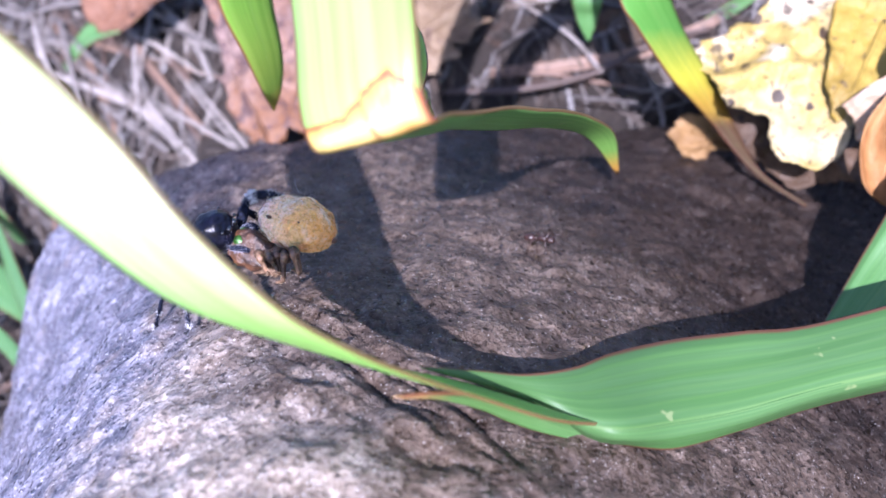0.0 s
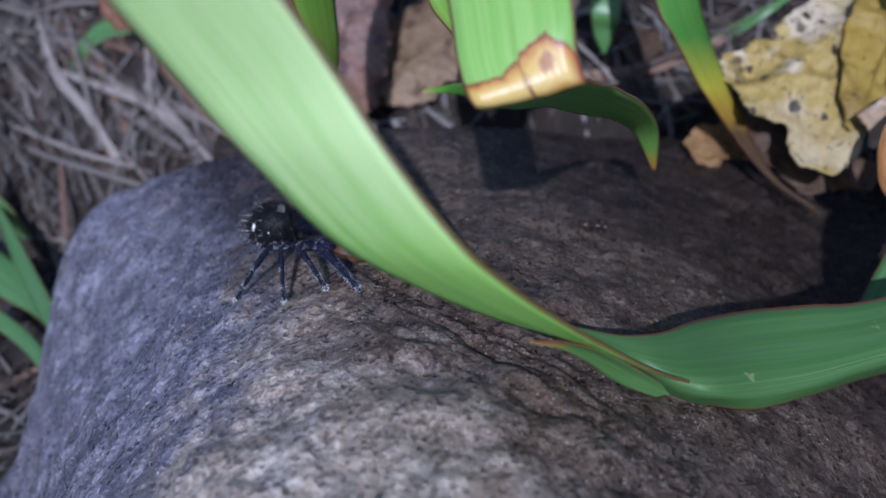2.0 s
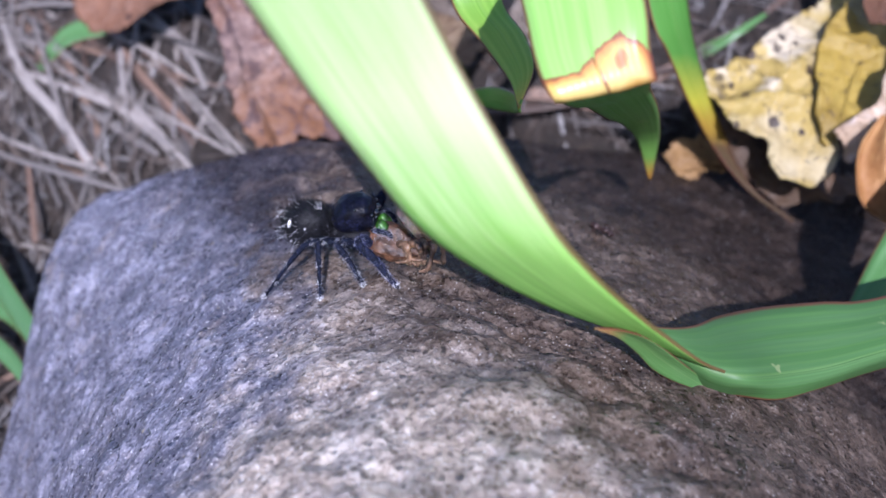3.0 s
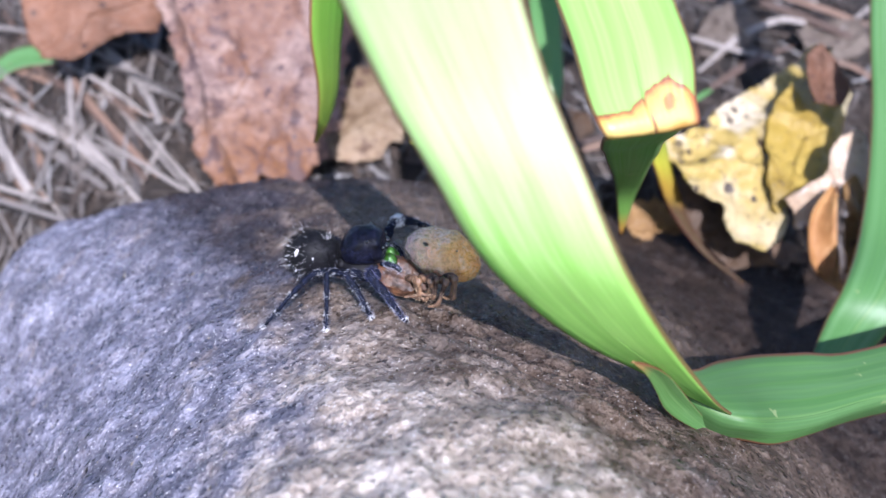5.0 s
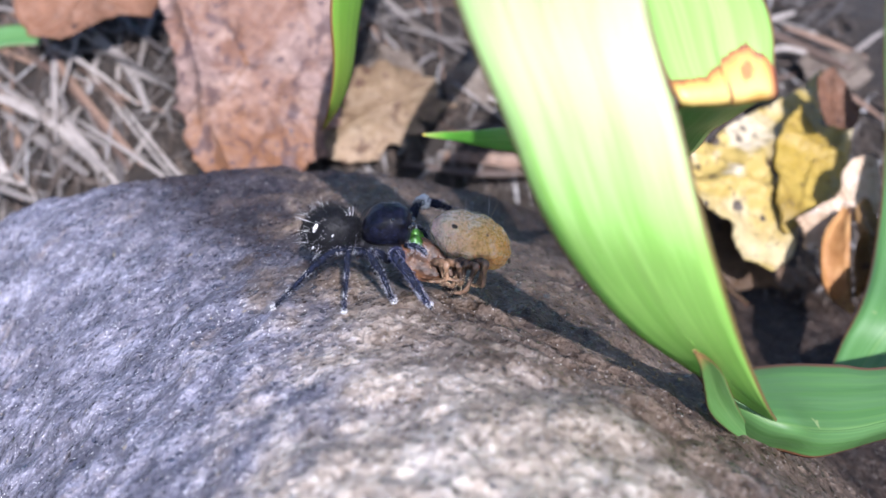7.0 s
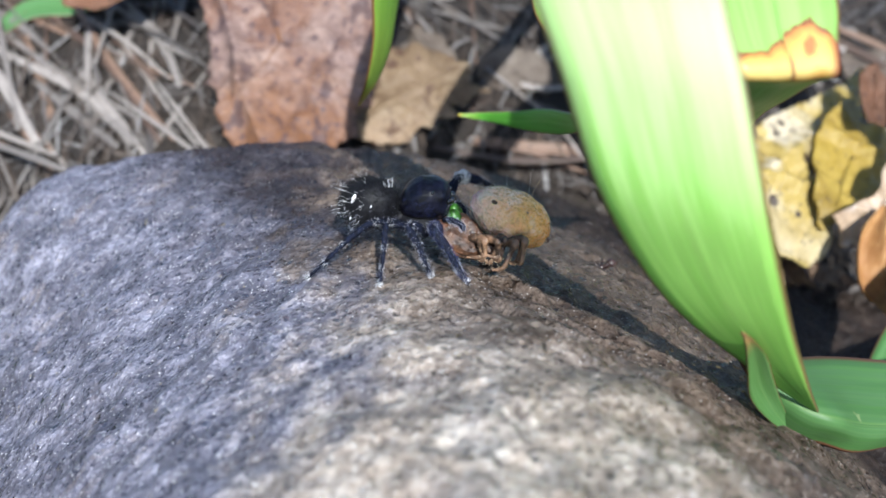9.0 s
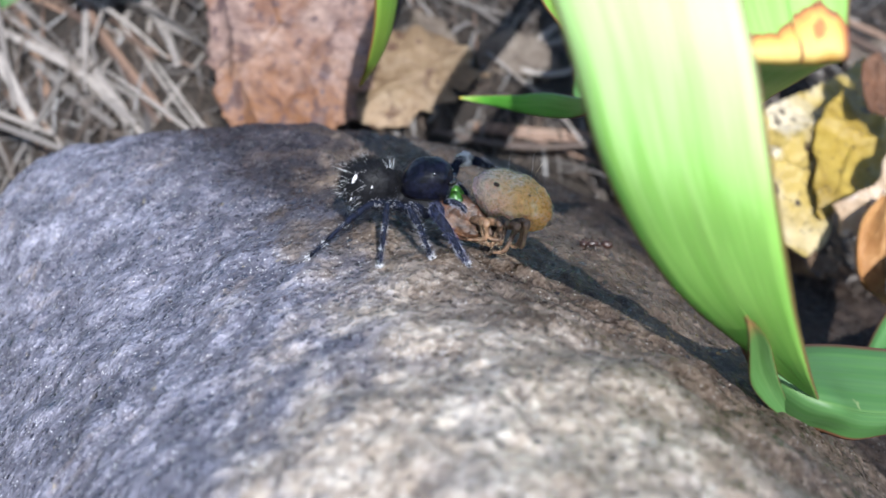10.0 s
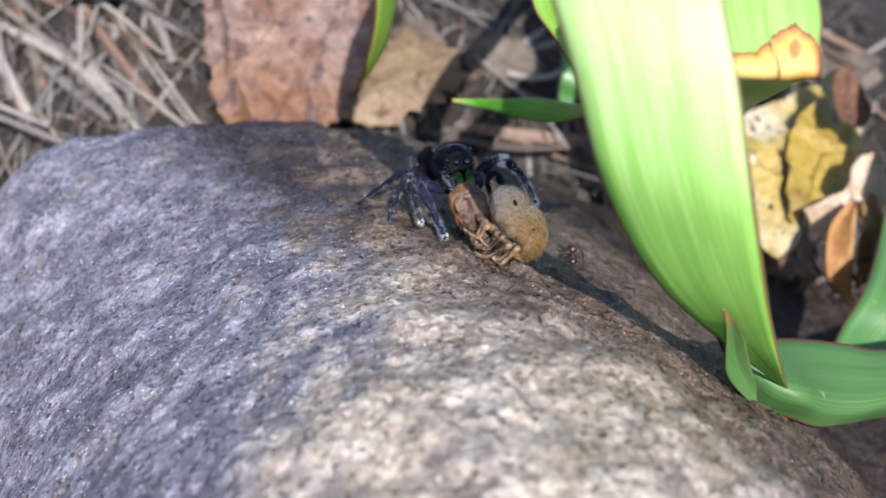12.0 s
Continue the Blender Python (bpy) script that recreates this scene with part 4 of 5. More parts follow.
STALKS = (
    (1.1, M_STRAW, (-109.7, 96.9, 2.0), (-87.6, 82.5, 2.0), (-65.2, 70.9, 2.0), (-50, 65, 0.5)),
    (1.2, M_TWIG, (-137.8, 153.7, 22), (-111.7, 123.6, 15), (-95.2, 105.7, 9), (-70.8, 82.1, 0)),
    (1.6, M_STRAW, (-101, 118.4, 17), (-77.2, 101.7, 10), (-57.9, 87.9, 4), (-50, 83.1, 1)),
    (1.4, M_TWIG, (-84.8, 121.1, 22.9), (-74, 114.4, 19.9), (-63.4, 102.1, 13.5), (-51.9, 91.5, 6.5), (-43.3, 84.3, 1.7)),
    (2.3, M_STRAW, (-64.2, 117.6, 20.7), (-52.8, 106.9, 15.7), (-41.8, 100.9, 12.2)),
    (2.4, M_STRAW, (-65.2, 97.3, 9.9), (-55.5, 87.6, 3.3), (-51.4, 83.5, 0.3)),
    (1.7, M_STRAW, (-75.3, 95.1, 8.1), (-64.1, 88.6, 3.7), (-54.3, 83.3, -0.2)),
    (1.6, M_TWIG, (-72.2, 85.6, 1.3), (-64.5, 80.2, -2.5)),
    (1.4, M_STRAW, (-68.8, 111.3, 17.4), (-62.3, 103.5, 13.3)),
    (0.7, M_STRAW, (-49.4, 93.7, 7.3), (-40.6, 95.8, 8.5)),
    (1.7, M_STRAW, (-77, 100.1, 11.3), (-68.4, 95.3, 8.4)),
    (1.0, M_STRAW, (-3.6, 135.8, 24.7), (14.4, 126.8, 17.8), (30, 118, 12)),
    (0.8, M_STRAW, (-3.7, 127.5, 22.1), (14.4, 127.9, 18.2), (28, 128, 16)),
    (1.1, M_STRAW, (-99.3, 90.1, 6.9), (-80, 83.4, 1.8), (-64.8, 79.4, -1.2)),
    (2.2, M_STRAW, (-104.5, 122.8, 23.5), (-91.5, 103, 13.8), (-80, 92.4, 7.4), (-69.6, 81.9, 0)),
    (1.7, M_STRAW, (-90.3, 102.6, 13.4), (-63.4, 92, 6.7), (-52.3, 83.8, 0.8)),
    (1.6, M_STRAW, (-100.7, 112.8, 18.1), (-87.8, 110.2, 17), (-74.9, 102.3, 12.6)),
    (1.6, M_TWIG, (-84.3, 82.7, 0.6), (-76.9, 64.9, -8.8)),
    (1.3, M_STRAW, (-88.5, 92.9, 7.4), (-75.1, 74.2, -6)),
    (1.6, M_TWIG, (-78.8, 111.3, 17.9), (-61.8, 99.7, 11.5), (-46.2, 84.3, 1)),
    (1.2, M_STRAW, (-78.6, 100.6, 12.3), (-51.7, 88.5, 3.9)),
    (1.9, M_STRAW, (-70.2, 118.4, 20.8), (-53.5, 107.4, 15.5), (-45.3, 96.2, 8.7)),
    (1.2, M_STRAW, (-84.1, 104.2, 14.2), (-57.8, 89.8, 4.9)),
    (0.7, M_STRAW, (17.1, 113.4, 12.1), (31.6, 101.7, 5.2), (38.3, 92.5, 0.6)),
    (1.2, M_ROOT, (6.9, 90.6, 1.9), (22.2, 90.6, 0.3), (36.8, 92.5, 0.8), (48.4, 98.2, 2.8), (58.2, 99.1, 3.3)),
    (0.7, M_STRAW, (31.8, 88, -1), (45.2, 85.1, -2.7)),
    (0.7, M_STRAW, (42.5, 88.6, -1.1), (49.4, 86.7, -2.2)),
    (2.6, M_TWIG, (60, 103, 3.4), (53.5, 100.9, 1.6), (43, 98.5, 0.3), (29.5, 97.8, 0.2), (14.1, 98.5, 0.6)),
    (1.2, M_STRAW, (15.9, 116.6, 13.5), (21.5, 112.6, 10.4), (28.6, 110.9, 9.2), (34.5, 111.7, 9.8), (39.3, 115.1, 12.3)),
    (0.6, M_TWIG, (15.3, 97.6, 0.4), (27.1, 96.7, -0.3), (36.1, 94.5, -2.1), (44.8, 92.4, -3.7)),
    (0.4, M_STRAW, (36.3, 98.8, 1), (42.9, 96.6, -0.6), (50.4, 95.8, -1.2)),
    (0.4, M_STRAW, (43.7, 91.6, -4.3), (49.1, 92.5, -3.6), (56.4, 91.3, -4.5)),
    (0.4, M_STRAW, (44.5, 87.7, -7.3), (48, 91.2, -4.6), (52.8, 92.6, -3.5)),
    (0.4, M_STRAW, (42.5, 90.2, -5.3), (48.3, 88.8, -6.4), (54.2, 89.6, -5.8)),
    (2.2, M_TWIG, (86.2, 142.8, 22), (99.4, 134.7, 18.3), (110.6, 126.7, 14.8)),
    (1.6, M_TWIG, (98.2, 140.6, 21), (106.7, 136.5, 19), (115.7, 130.6, 16.5)),
    (1.5, M_STRAW, (73.2, 117.3, 10.4), (84.4, 127.6, 15), (95, 133, 17.5), (101.4, 131.9, 17)),
    (1.8, M_TWIG, (74.9, 112.3, 8.2), (86.8, 120.5, 12), (96.9, 124.7, 13.8)),
    (1.2, M_STRAW, (73.1, 127.9, 15.5), (83.5, 123.2, 13.4), (93.2, 120.4, 12)),
    (1.6, M_TWIG, (101, 120.2, 11.8), (108.1, 118.4, 11), (113.6, 111.6, 8)),
    (1.4, M_STRAW, (80.9, 137.1, 19.5), (91.5, 141.7, 21.6), (102.4, 146.5, 23.6)),
    (1.3, M_STRAW, (108.6, 128.9, 15.8), (117.4, 136.2, 19.2), (124.4, 141.9, 21.8)),
)
for k, (width, material, *points) in enumerate(STALKS):
    straw(points, width, material, k)

rnd = random.Random(11)
for k in range(270):
    x, y = rnd.choice((rnd.uniform(-125, -38), rnd.uniform(-125, 130))), rnd.uniform(64, 160)
    if -41 < x < 12 and y < 110 or 8 < x < 105 and y < 96 or 8 < x < 62 and y < 119 or rock_base(x, y) > -11:
        continue
    turn, long = (rnd.gauss(2.2, 0.4) if x < 0 else rnd.uniform(0.4, 2.8)), rnd.uniform(16, 44)
    dx, dy = math.cos(turn) * long / 2, math.sin(turn) * long / 2
    ends = [(x + dx * s, y + dy * s) for s in (-1, 0, 1)]
    straw([(a, b, bank_z(a, b) + 2 * rnd.random() * (k % 3) + 0.6) for a, b in ends], rnd.choice((0.4, 0.6, 0.9, 1.4)), rnd.choice((M_STRAW, M_TWIG, M_STRAW, M_STRAW)), 100 + k)


for k in range(46):
    x, y = rnd.uniform(-125, -66), rnd.uniform(-15, 62)
    turn, long = rnd.uniform(0.6, 2.6), rnd.uniform(12, 34)
    dx, dy = math.cos(turn) * long / 2, math.sin(turn) * long / 2
    straw([(x + dx * q, y + dy * q, bank_z(x + dx * q, y + dy * q) + 1.2 + 1.5 * (k % 3)) for q in (-1, 0, 1)], rnd.choice((0.5, 0.8, 1.2)), rnd.choice((M_STRAW, M_TWIG)), 600 + k)


def litter():
    """Crumbled grass and leaf bits too many to count, one mesh."""
    rnd = random.Random(31)
    verts, faces = [], []
    for k in range(6100):
        x, y = rnd.uniform(-130, 130), 60 + 110 * rnd.random() ** 1.3
        if k >= 5200:
            x, y = rnd.uniform(-130, -58), rnd.uniform(-30, 64)
        if 8 < x < 66 and y < 92:
            continue
        if rock_base(x, y) > bank_z(x, y) - 1:
            continue
        turn, long, w = rnd.uniform(0, 6.28), rnd.uniform(2, 15), rnd.choice((0.25, 0.35, 0.5, 0.9))
        dx, dy = math.cos(turn), math.sin(turn)
        lift, tilt, bend = rnd.uniform(0.1, 2.2), rnd.gauss(0, 0.18), rnd.uniform(-1.5, 1.5)
        roll = rnd.uniform(-0.6, 0.6)
        n = len(verts)
        for s in (-1, -0.35, 0.35, 1):
            cx, cy = x + dx * s * long / 2 - dy * bend * s * s, y + dy * s * long / 2 + dx * bend * s * s
            cz = bank_z(cx, cy) + lift + tilt * s * long / 2
            ww = w * (0.5 if abs(s) < 0.5 else 0.25)
            for o, h in ((-1, roll), (0, 0.35), (1, -roll)):
                verts.append(((cx - dy * o * ww) * MM, (cy + dx * o * ww) * MM, (cz + h * ww) * MM))
        for a in range(3):
            for b in range(2):
                i = n + a * 3 + b
                faces.append((i, i + 1, i + 4, i + 3))
    me = bpy.data.meshes.new("litter")
    me.from_pydata(verts, [], faces)
    me.materials.append(M_LITTER)
    return tagged(new("litter", me), "crumbled dry grass and leaf bits on the soil", "litter", kind="stuff")


litter()


# ---- the spider ----
M_BLACK = plain_material("spider_black", (0.006, 0.006, 0.008), 0.6, 3000, 0.6, spec=0.2)
M_BLUE_HEAD = plain_material("spider_head", (0.003, 0.0035, 0.009), 0.34, 1400, 0.8, spec=0.2)
M_BLUE_HAIR = plain_material("spider_blue_hair", (0.024, 0.03, 0.1), 0.5, 3000, 0.5, spec=0.3)
M_LEG = plain_material("spider_leg", (0.006, 0.008, 0.019), 0.75, 2500, 0.9, spec=0.12)
M_GREY_HAIR = plain_material("spider_grey_hair", (0.36, 0.37, 0.46), 0.5, 3000, 0.3)
M_WHITE = plain_material("spider_bristle", (0.75, 0.75, 0.76), 0.5, 3000, 0.2)
M_JAW = plain_material("spider_jaw", (0.028, 0.1, 0.006), 0.42, 900, 0.9, metal=0.3)
M_EYE = plain_material("spider_eye", (0.004, 0.004, 0.005), 0.04, 3000, 0.1, spec=1.0, bump=0.0)


def prey_material():
    """A plump body: pale and lilac towards its stalk, olive gold towards its tip, mottled and downy."""
    n = Nodes("prey_abdomen")
    place = n.tree.nodes.new("ShaderNodeSeparateXYZ")
    n.tree.links.new(n.coord.outputs["Object"], place.inputs[0])
    blot, fine = n.noise(300, 5, 0.62, None, 0.6), n.noise(2400, 4, 0.7)
    run = n.math("ADD", n.math("MULTIPLY", place.outputs[0], 125.0), n.math("ADD", 0.55, n.math("MULTIPLY", n.math("SUBTRACT", blot, 0.5), 0.9)))
    color = n.ramp(run, (0.0, (0.86, 0.58, 0.54)), (0.2, (0.9, 0.58, 0.38)), (0.45, (0.88, 0.53, 0.25)), (0.75, (0.84, 0.44, 0.11)), (1.0, (0.78, 0.35, 0.05)))
    color = n.mix(n.ramp(blot, (0.36, 0.75), (0.48, 0.0)), color, n.mix(1.0, color, (0.5, 0.38, 0.26), "MULTIPLY"))
    color = n.mix(n.ramp(n.noise(420, 4, 0.65, None, 0.5), (0.52, 0.0), (0.64, 0.8)), color, (0.95, 0.72, 0.5))
    color = n.mix(n.ramp(fine, (0.36, 0.35), (0.46, 0.0)), color, (0.3, 0.15, 0.05))
    relief = n.math("ADD", n.math("ADD", n.math("MULTIPLY", blot, 2.2), fine), n.math("MULTIPLY", n.noise(1000, 3, 0.6), 1.2))
    return n.surface(color, n.ramp(fine, (0.4, 0.14), (0.6, 0.4)), n.bump(relief, 0.9, 0.0007), Specular_IOR_Level=0.75, Subsurface_Weight=0.25, Subsurface_Scale=0.0012)


def prey_limb_material(name, dark, pale, scale):
    """Horny skin in amber and dark brown, banded unevenly, wet-looking."""
    n = Nodes(name)
    a, b = n.noise(scale, 4, 0.6, None, 0.4), n.noise(2600, 3, 0.7)
    color = n.ramp(a, (0.36, dark), (0.5, tuple((x + y) / 2 for x, y in zip(dark, pale))), (0.62, pale))
    color = n.mix(n.ramp(b, (0.6, 0.0), (0.7, 0.35)), color, (0.26, 0.15, 0.08))
    return n.surface(color, n.ramp(b, (0.35, 0.28), (0.65, 0.6)), n.bump(n.math("ADD", a, b), 0.6, 0.0003), Specular_IOR_Level=0.45)


M_PREY = prey_material()
M_PREY_HAIR = plain_material("prey_hair", (0.66, 0.52, 0.33), 0.5, 3000, 0.3)
M_PREY_DARK = prey_limb_material("prey_dark", (0.02, 0.012, 0.009), (0.1, 0.05, 0.028), 800)
M_PREY_SHELL = prey_limb_material("prey_shell", (0.022, 0.011, 0.007), (0.1, 0.043, 0.018), 620)
M_PREY_LEG = prey_limb_material("prey_leg", (0.02, 0.011, 0.007), (0.21, 0.12, 0.066), 520)

SPIDER_AT = (10.0, 6.0, 24.26)


def on_rock(x, y):
    """A place on the rock, seen from the spider's base."""
    return Vector((x - SPIDER_AT[0], y - SPIDER_AT[1], rock_z(x, y) - SPIDER_AT[2]))


def around(center, radii, count, seed, keep=lambda d: True):
    rnd = random.Random(seed)
    out = []
    while len(out) < count:
        d = Vector((rnd.gauss(0, 1), rnd.gauss(0, 1), rnd.gauss(0, 1))).normalized()
        if keep(d):
            out.append((Vector(center) + Vector((d.x * radii[0], d.y * radii[1], d.z * radii[2])), d))
    return out


def scattered(run, r, picks, each, seed):
    """Bristle roots round a limb's line."""
    rnd = random.Random(seed)
    out = []
    for i in picks:
        for _ in range(each):
            d = Vector((rnd.gauss(0, 1), rnd.gauss(0, 1), rnd.gauss(0, 1))).normalized()
            out.append((run[i] + d * r, d))
    return out


# hip, knee, where the foot stands before and after the turn, thickness: the near legs, then the far ones
LEGS = (
    ((-1.8, -1.3, 3.5), (-5.3, -2.6, 4.5), (-1.0, 2.0), (3.2, 14.5), 0.36),
    ((-1.1, -1.6, 3.3), (-3.6, -3.4, 5.0), (6.2, -0.6), (6.4, 9.2), 0.34),
    ((0.0, -1.7, 3.3), (-1.6, -3.6, 5.0), (10.9, 0.2), (8.8, 4.7), 0.42),
    ((1.2, -1.6, 3.5), (0.7, -3.6, 4.9), (14.2, 0.5), (12.2, 4.9), 0.56),
    ((-1.8, 1.9, 3.4), (-4.2, 4.4, 4.6), (1.5, 13.2), (13.5, 19.5), 0.44),
    ((-1.0, 2.2, 3.2), (-2.2, 5.0, 4.8), (6.8, 14.0), (19.0, 17.0), 0.4),
    ((0.2, 2.3, 3.2), (0.6, 5.2, 5.0), (12.2, 13.6), (21.0, 12.5), 0.48),
    ((1.3, 2.1, 4.8), (2.9, 4.2, 6.9), None, None, 0.55),
)


def spider():
    s = empty("jumping_spider", pose(*(v * MM for v in SPIDER_AT)))
    tagged(s, "black hairy jumping spider with white spots gripping its prey", "spider")
    ab, ab_r = (-5.6, 0.4, 5.2), (2.75, 2.3, 2.4)
    abdomen = part("abdomen", blob(ab, ab_r, (0, 6, 0), 0.05, 0.55, 5, 1, lambda d: Vector((d.x, d.y * (1 - 0.14 * d.x * d.x), d.z * (1 + 0.1 * d.x)))), M_BLACK, s, "black velvety abdomen")
    for k, (x, y, z, a) in enumerate(((-7.0, -1.35, 6.35, 0.32), (-7.95, -0.6, 4.9, 0.15), (-7.3, -1.45, 4.3, 0.12), (-5.3, -1.85, 5.9, 0.1))):
        part("white_spot", blob((x, y, z), (a * 0.55, a * 0.4, a * 1.5), (0, 25, 20), 0.2, 0.4, 3, k), M_WHITE, abdomen, "white tuft of hairs")
    part("hairs", hairs(around(ab, ab_r, 4200, 1, lambda d: d.z > -0.8), 0.62, 0.016, 1, (-0.45, 0, 0.05), 0.3), M_BLACK, abdomen)
    part("bristles", hairs(around(ab, ab_r, 85, 2, lambda d: d.x < -0.05 and d.z > -0.5), 1.55, 0.0075, 2, (-0.4, 0, 0.15)), M_WHITE, abdomen, "long white bristles")
    part("bristles", hairs(around(ab, ab_r, 60, 12, lambda d: d.y < -0.2 and d.z < 0.2), 0.8, 0.007, 12, (-0.6, 0, 0)), M_GREY_HAIR, abdomen, "short grey hairs")
    part("bristles", hairs([(Vector((-4.1 + 0.05 * k, -0.4 + 0.12 * (k % 4), 7.3)), (0, -0.1, 1)) for k in range(13)], 1.25, 0.009, 3, None, 0.2), M_WHITE, abdomen, "upright white tuft")
    head_at, head_r = (-0.2, 0.3, 6.25), (2.65, 2.15, 2.1)

    def squarish(d):
        f = max(0.0, d.x)
        q = Vector([math.copysign(abs(v) ** 0.82, v) for v in d])
        q = d.lerp(q, 0.3 + 0.5 * f)
        return Vector((q.x * (1 - 0.12 * f), q.y * (1 + 0.05 * f), q.z * (1 + 0.1 * f) - 0.3 * max(0.0, -d.x) ** 2))

    head = part("cephalothorax", blob(head_at, head_r, (0, -2, 0), 0.06, 0.6, 5, 2, squarish), M_BLUE_HEAD, s, "dark blue-black glossy head and thorax")
    for x, y, z, r in ((2.2, -0.3, 6.5, 0.34), (2.2, 0.9, 6.5, 0.34), (1.95, -1.2, 6.75, 0.2), (1.95, 1.8, 6.75, 0.2), (0.4, -1.65, 7.7, 0.17), (0.4, 2.25, 7.7, 0.17)):
        part("eye", blob((x, y, z), (r, r, r), (0, 0, 0), 0.0, 1, 3), M_EYE, head, "round glossy black eye")
    part("hairs", hairs(around(head_at, head_r, 1500, 4, lambda d: d.z > -0.6 and d.x < 0.75), 0.34, 0.012, 4, (-0.2, 0, 0.05)), M_BLACK, head)
    # the cheek's blue sheen, put in as coloured hairs
    part("hairs", hairs(around(head_at, (2.4, 2.1, 2.0), 420, 14, lambda d: -0.5 < d.z < 0.25 and d.y < -0.5 and d.x < 0.4), 0.3, 0.009, 14, (0.2, 0, 0)), M_BLUE_HAIR, head, "blue hairs standing in for a sheen")
    part("bristles", hairs(around((1.7, 0.3, 5.0), (1.0, 2.0, 1.2), 70, 5, lambda d: d.x > -0.2), 0.75, 0.01, 5, (0.3, 0, -0.2)), M_GREY_HAIR, head, "pale bristles on the face")
    part("underside", blob((-0.4, 0.2, 3.9), (2.5, 1.7, 1.0), (0, 4, 0), 0.12, 0.5, 4, 11), M_BLACK, s, "black breast plate and hips")
    part("pedicel", blob((-2.5, 0.2, 4.1), (0.9, 0.7, 0.7), (0, 0, 0), 0.05), M_BLACK, s)
    for side in (-1, 1):
        jaw = part("chelicera", blob((2.6, 0.3 + side * 0.68, 4.35), (0.78, 0.66, 1.2), (0, -12, side * 6), 0.06, 0.6, 4, 6, lambda d: Vector((d.x, d.y, d.z)) * (1 - 0.12 * max(0.0, -d.z))), M_JAW, s, "iridescent green jaw")
        part("fang", tube(((2.8, 0.3 + side * 0.55, 3.3), (3.2, 0.3 + side * 0.45, 2.8), (3.4, 0.3 + side * 0.2, 2.5)), (0.2, 0.14, 0.04), 8, 6), M_BLACK, jaw)
        part("hairs", hairs(around((2.6, 0.3 + side * 0.68, 4.35), (0.76, 0.64, 1.1), 60, 80 + side, lambda d: d.x > -0.2), 0.3, 0.01, 81), M_BLACK, jaw)
        path = ((1.6, 0.3 + side * 1.3, 4.7), (2.5, 0.3 + side * 1.9, 5.0), (3.3, 0.3 + side * 1.75, 4.5), (3.6, 0.3 + side * 1.35, 3.7))
        palp = part("pedipalp", tube(path, (0.24, 0.3, 0.26, 0.3, 0.2), 14, 8), M_LEG, s, "hairy feeler")
        part("bristles", hairs(scattered(curve(path, 30), 0.22, range(4, 30), 9, 70 + side), 0.5, 0.011, 7), M_GREY_HAIR, palp, "white hairs on the feeler")
    limbs = []
    for k, (hip, knee, foot, after, r) in enumerate(LEGS):
        hip, knee = Vector(hip), Vector(knee)
        end = on_rock(*foot) + Vector((0, 0, 0.12)) if foot else Vector((9.4, 3.2, 4.4))
        if foot:
            a, b = knee.lerp(end, 0.42), knee.lerp(end, 0.74)
            path = (hip, hip.lerp(knee, 0.55) + Vector((0, 0, 0.45)), knee, a + Vector((0, 0, 0.28)), b + Vector((0, 0, 0.1)), end)
        else:
            shin = Vector((5.0, 4.7, 6.4))
            path = (hip, hip.lerp(knee, 0.5) + Vector((0, 0, 0.3)), knee, shin, shin.lerp(end, 0.6) + Vector((0, 0, 0.15)), end)
        path = [q - hip for q in path]
        # thigh, knee, shin and the two thin foot joints, with a waist at each joint
        shape = (0.75, 1.0, 1.12, 1.0, 0.7, 0.8, 0.74, 0.88, 0.82, 0.58, 0.62, 0.55, 0.4, 0.44, 0.36)
        leg = part("leg", tube(path, [r * v for v in shape], 60, 10), M_LEG, s, "dark bluish leg with pale bands")
        leg.location = hip * MM
        run = curve(path, 60)
        thick = lambda i: r * shape[min(14, i * 15 // 60)]
        part("hairs", hairs([q for i in range(2, 59) for q in scattered(run, thick(i) * 0.9, (i,), 26, 20 + k * 61 + i)], 0.42, 0.011, 30 + k, None, 0.5), M_BLUE_HAIR if k == 3 else M_LEG, leg)
        part("bristles", hairs(scattered(run, r * 0.6, range(8, 59), 4 if k % 4 < 2 else 9, 90 + k), 0.5, 0.0075, 50 + k), M_GREY_HAIR, leg, "scattered grey hairs")
        bands = [19, 20, 21, 34, 35, 36, 46, 47, 57, 58, 59]
        part("bristles", hairs(scattered(run, r * 0.4, bands, 26 if foot else 60, 120 + k), 0.34 if foot else 0.5, 0.015, 40 + k), M_WHITE, leg, "pale band of bristles")
        if not foot:
            tuft = knee - hip + Vector((0.2, 0.2, 0.0))
            part("bristles", hairs(around(tuft, (0.45, 0.4, 0.4), 900, 150), 0.48, 0.028, 55), M_WHITE, leg, "white fluff on the knee")
            part("bristles", hairs(scattered(run, r * 0.5, range(36, 56), 18, 151), 0.5, 0.01, 56), M_WHITE, leg, "white hairs on the shin")
        part("foot", blob(end - hip + Vector((0, 0, 0.05)), (r * 0.5, r * 0.45, r * 0.36), (0, 0, 0), 0.1, 0.5, 2, k), M_BLACK, leg)
        if foot:
            part("foot_tuft", hairs(around(end - hip + Vector((0, 0, 0.15)), (r * 0.35, r * 0.3, r * 0.3), 34, 170 + k), 0.26, 0.011, 57), M_WHITE, leg, "white hairs over the claws")
        limbs.append((leg, hip, end))
    return s, limbs


PREY_AT = (18.4, 7.0, 22.99)
PREY_MID = Vector((-0.4, 0.2, 28.7 - PREY_AT[2]))      # the middle of its abdomen, from its base


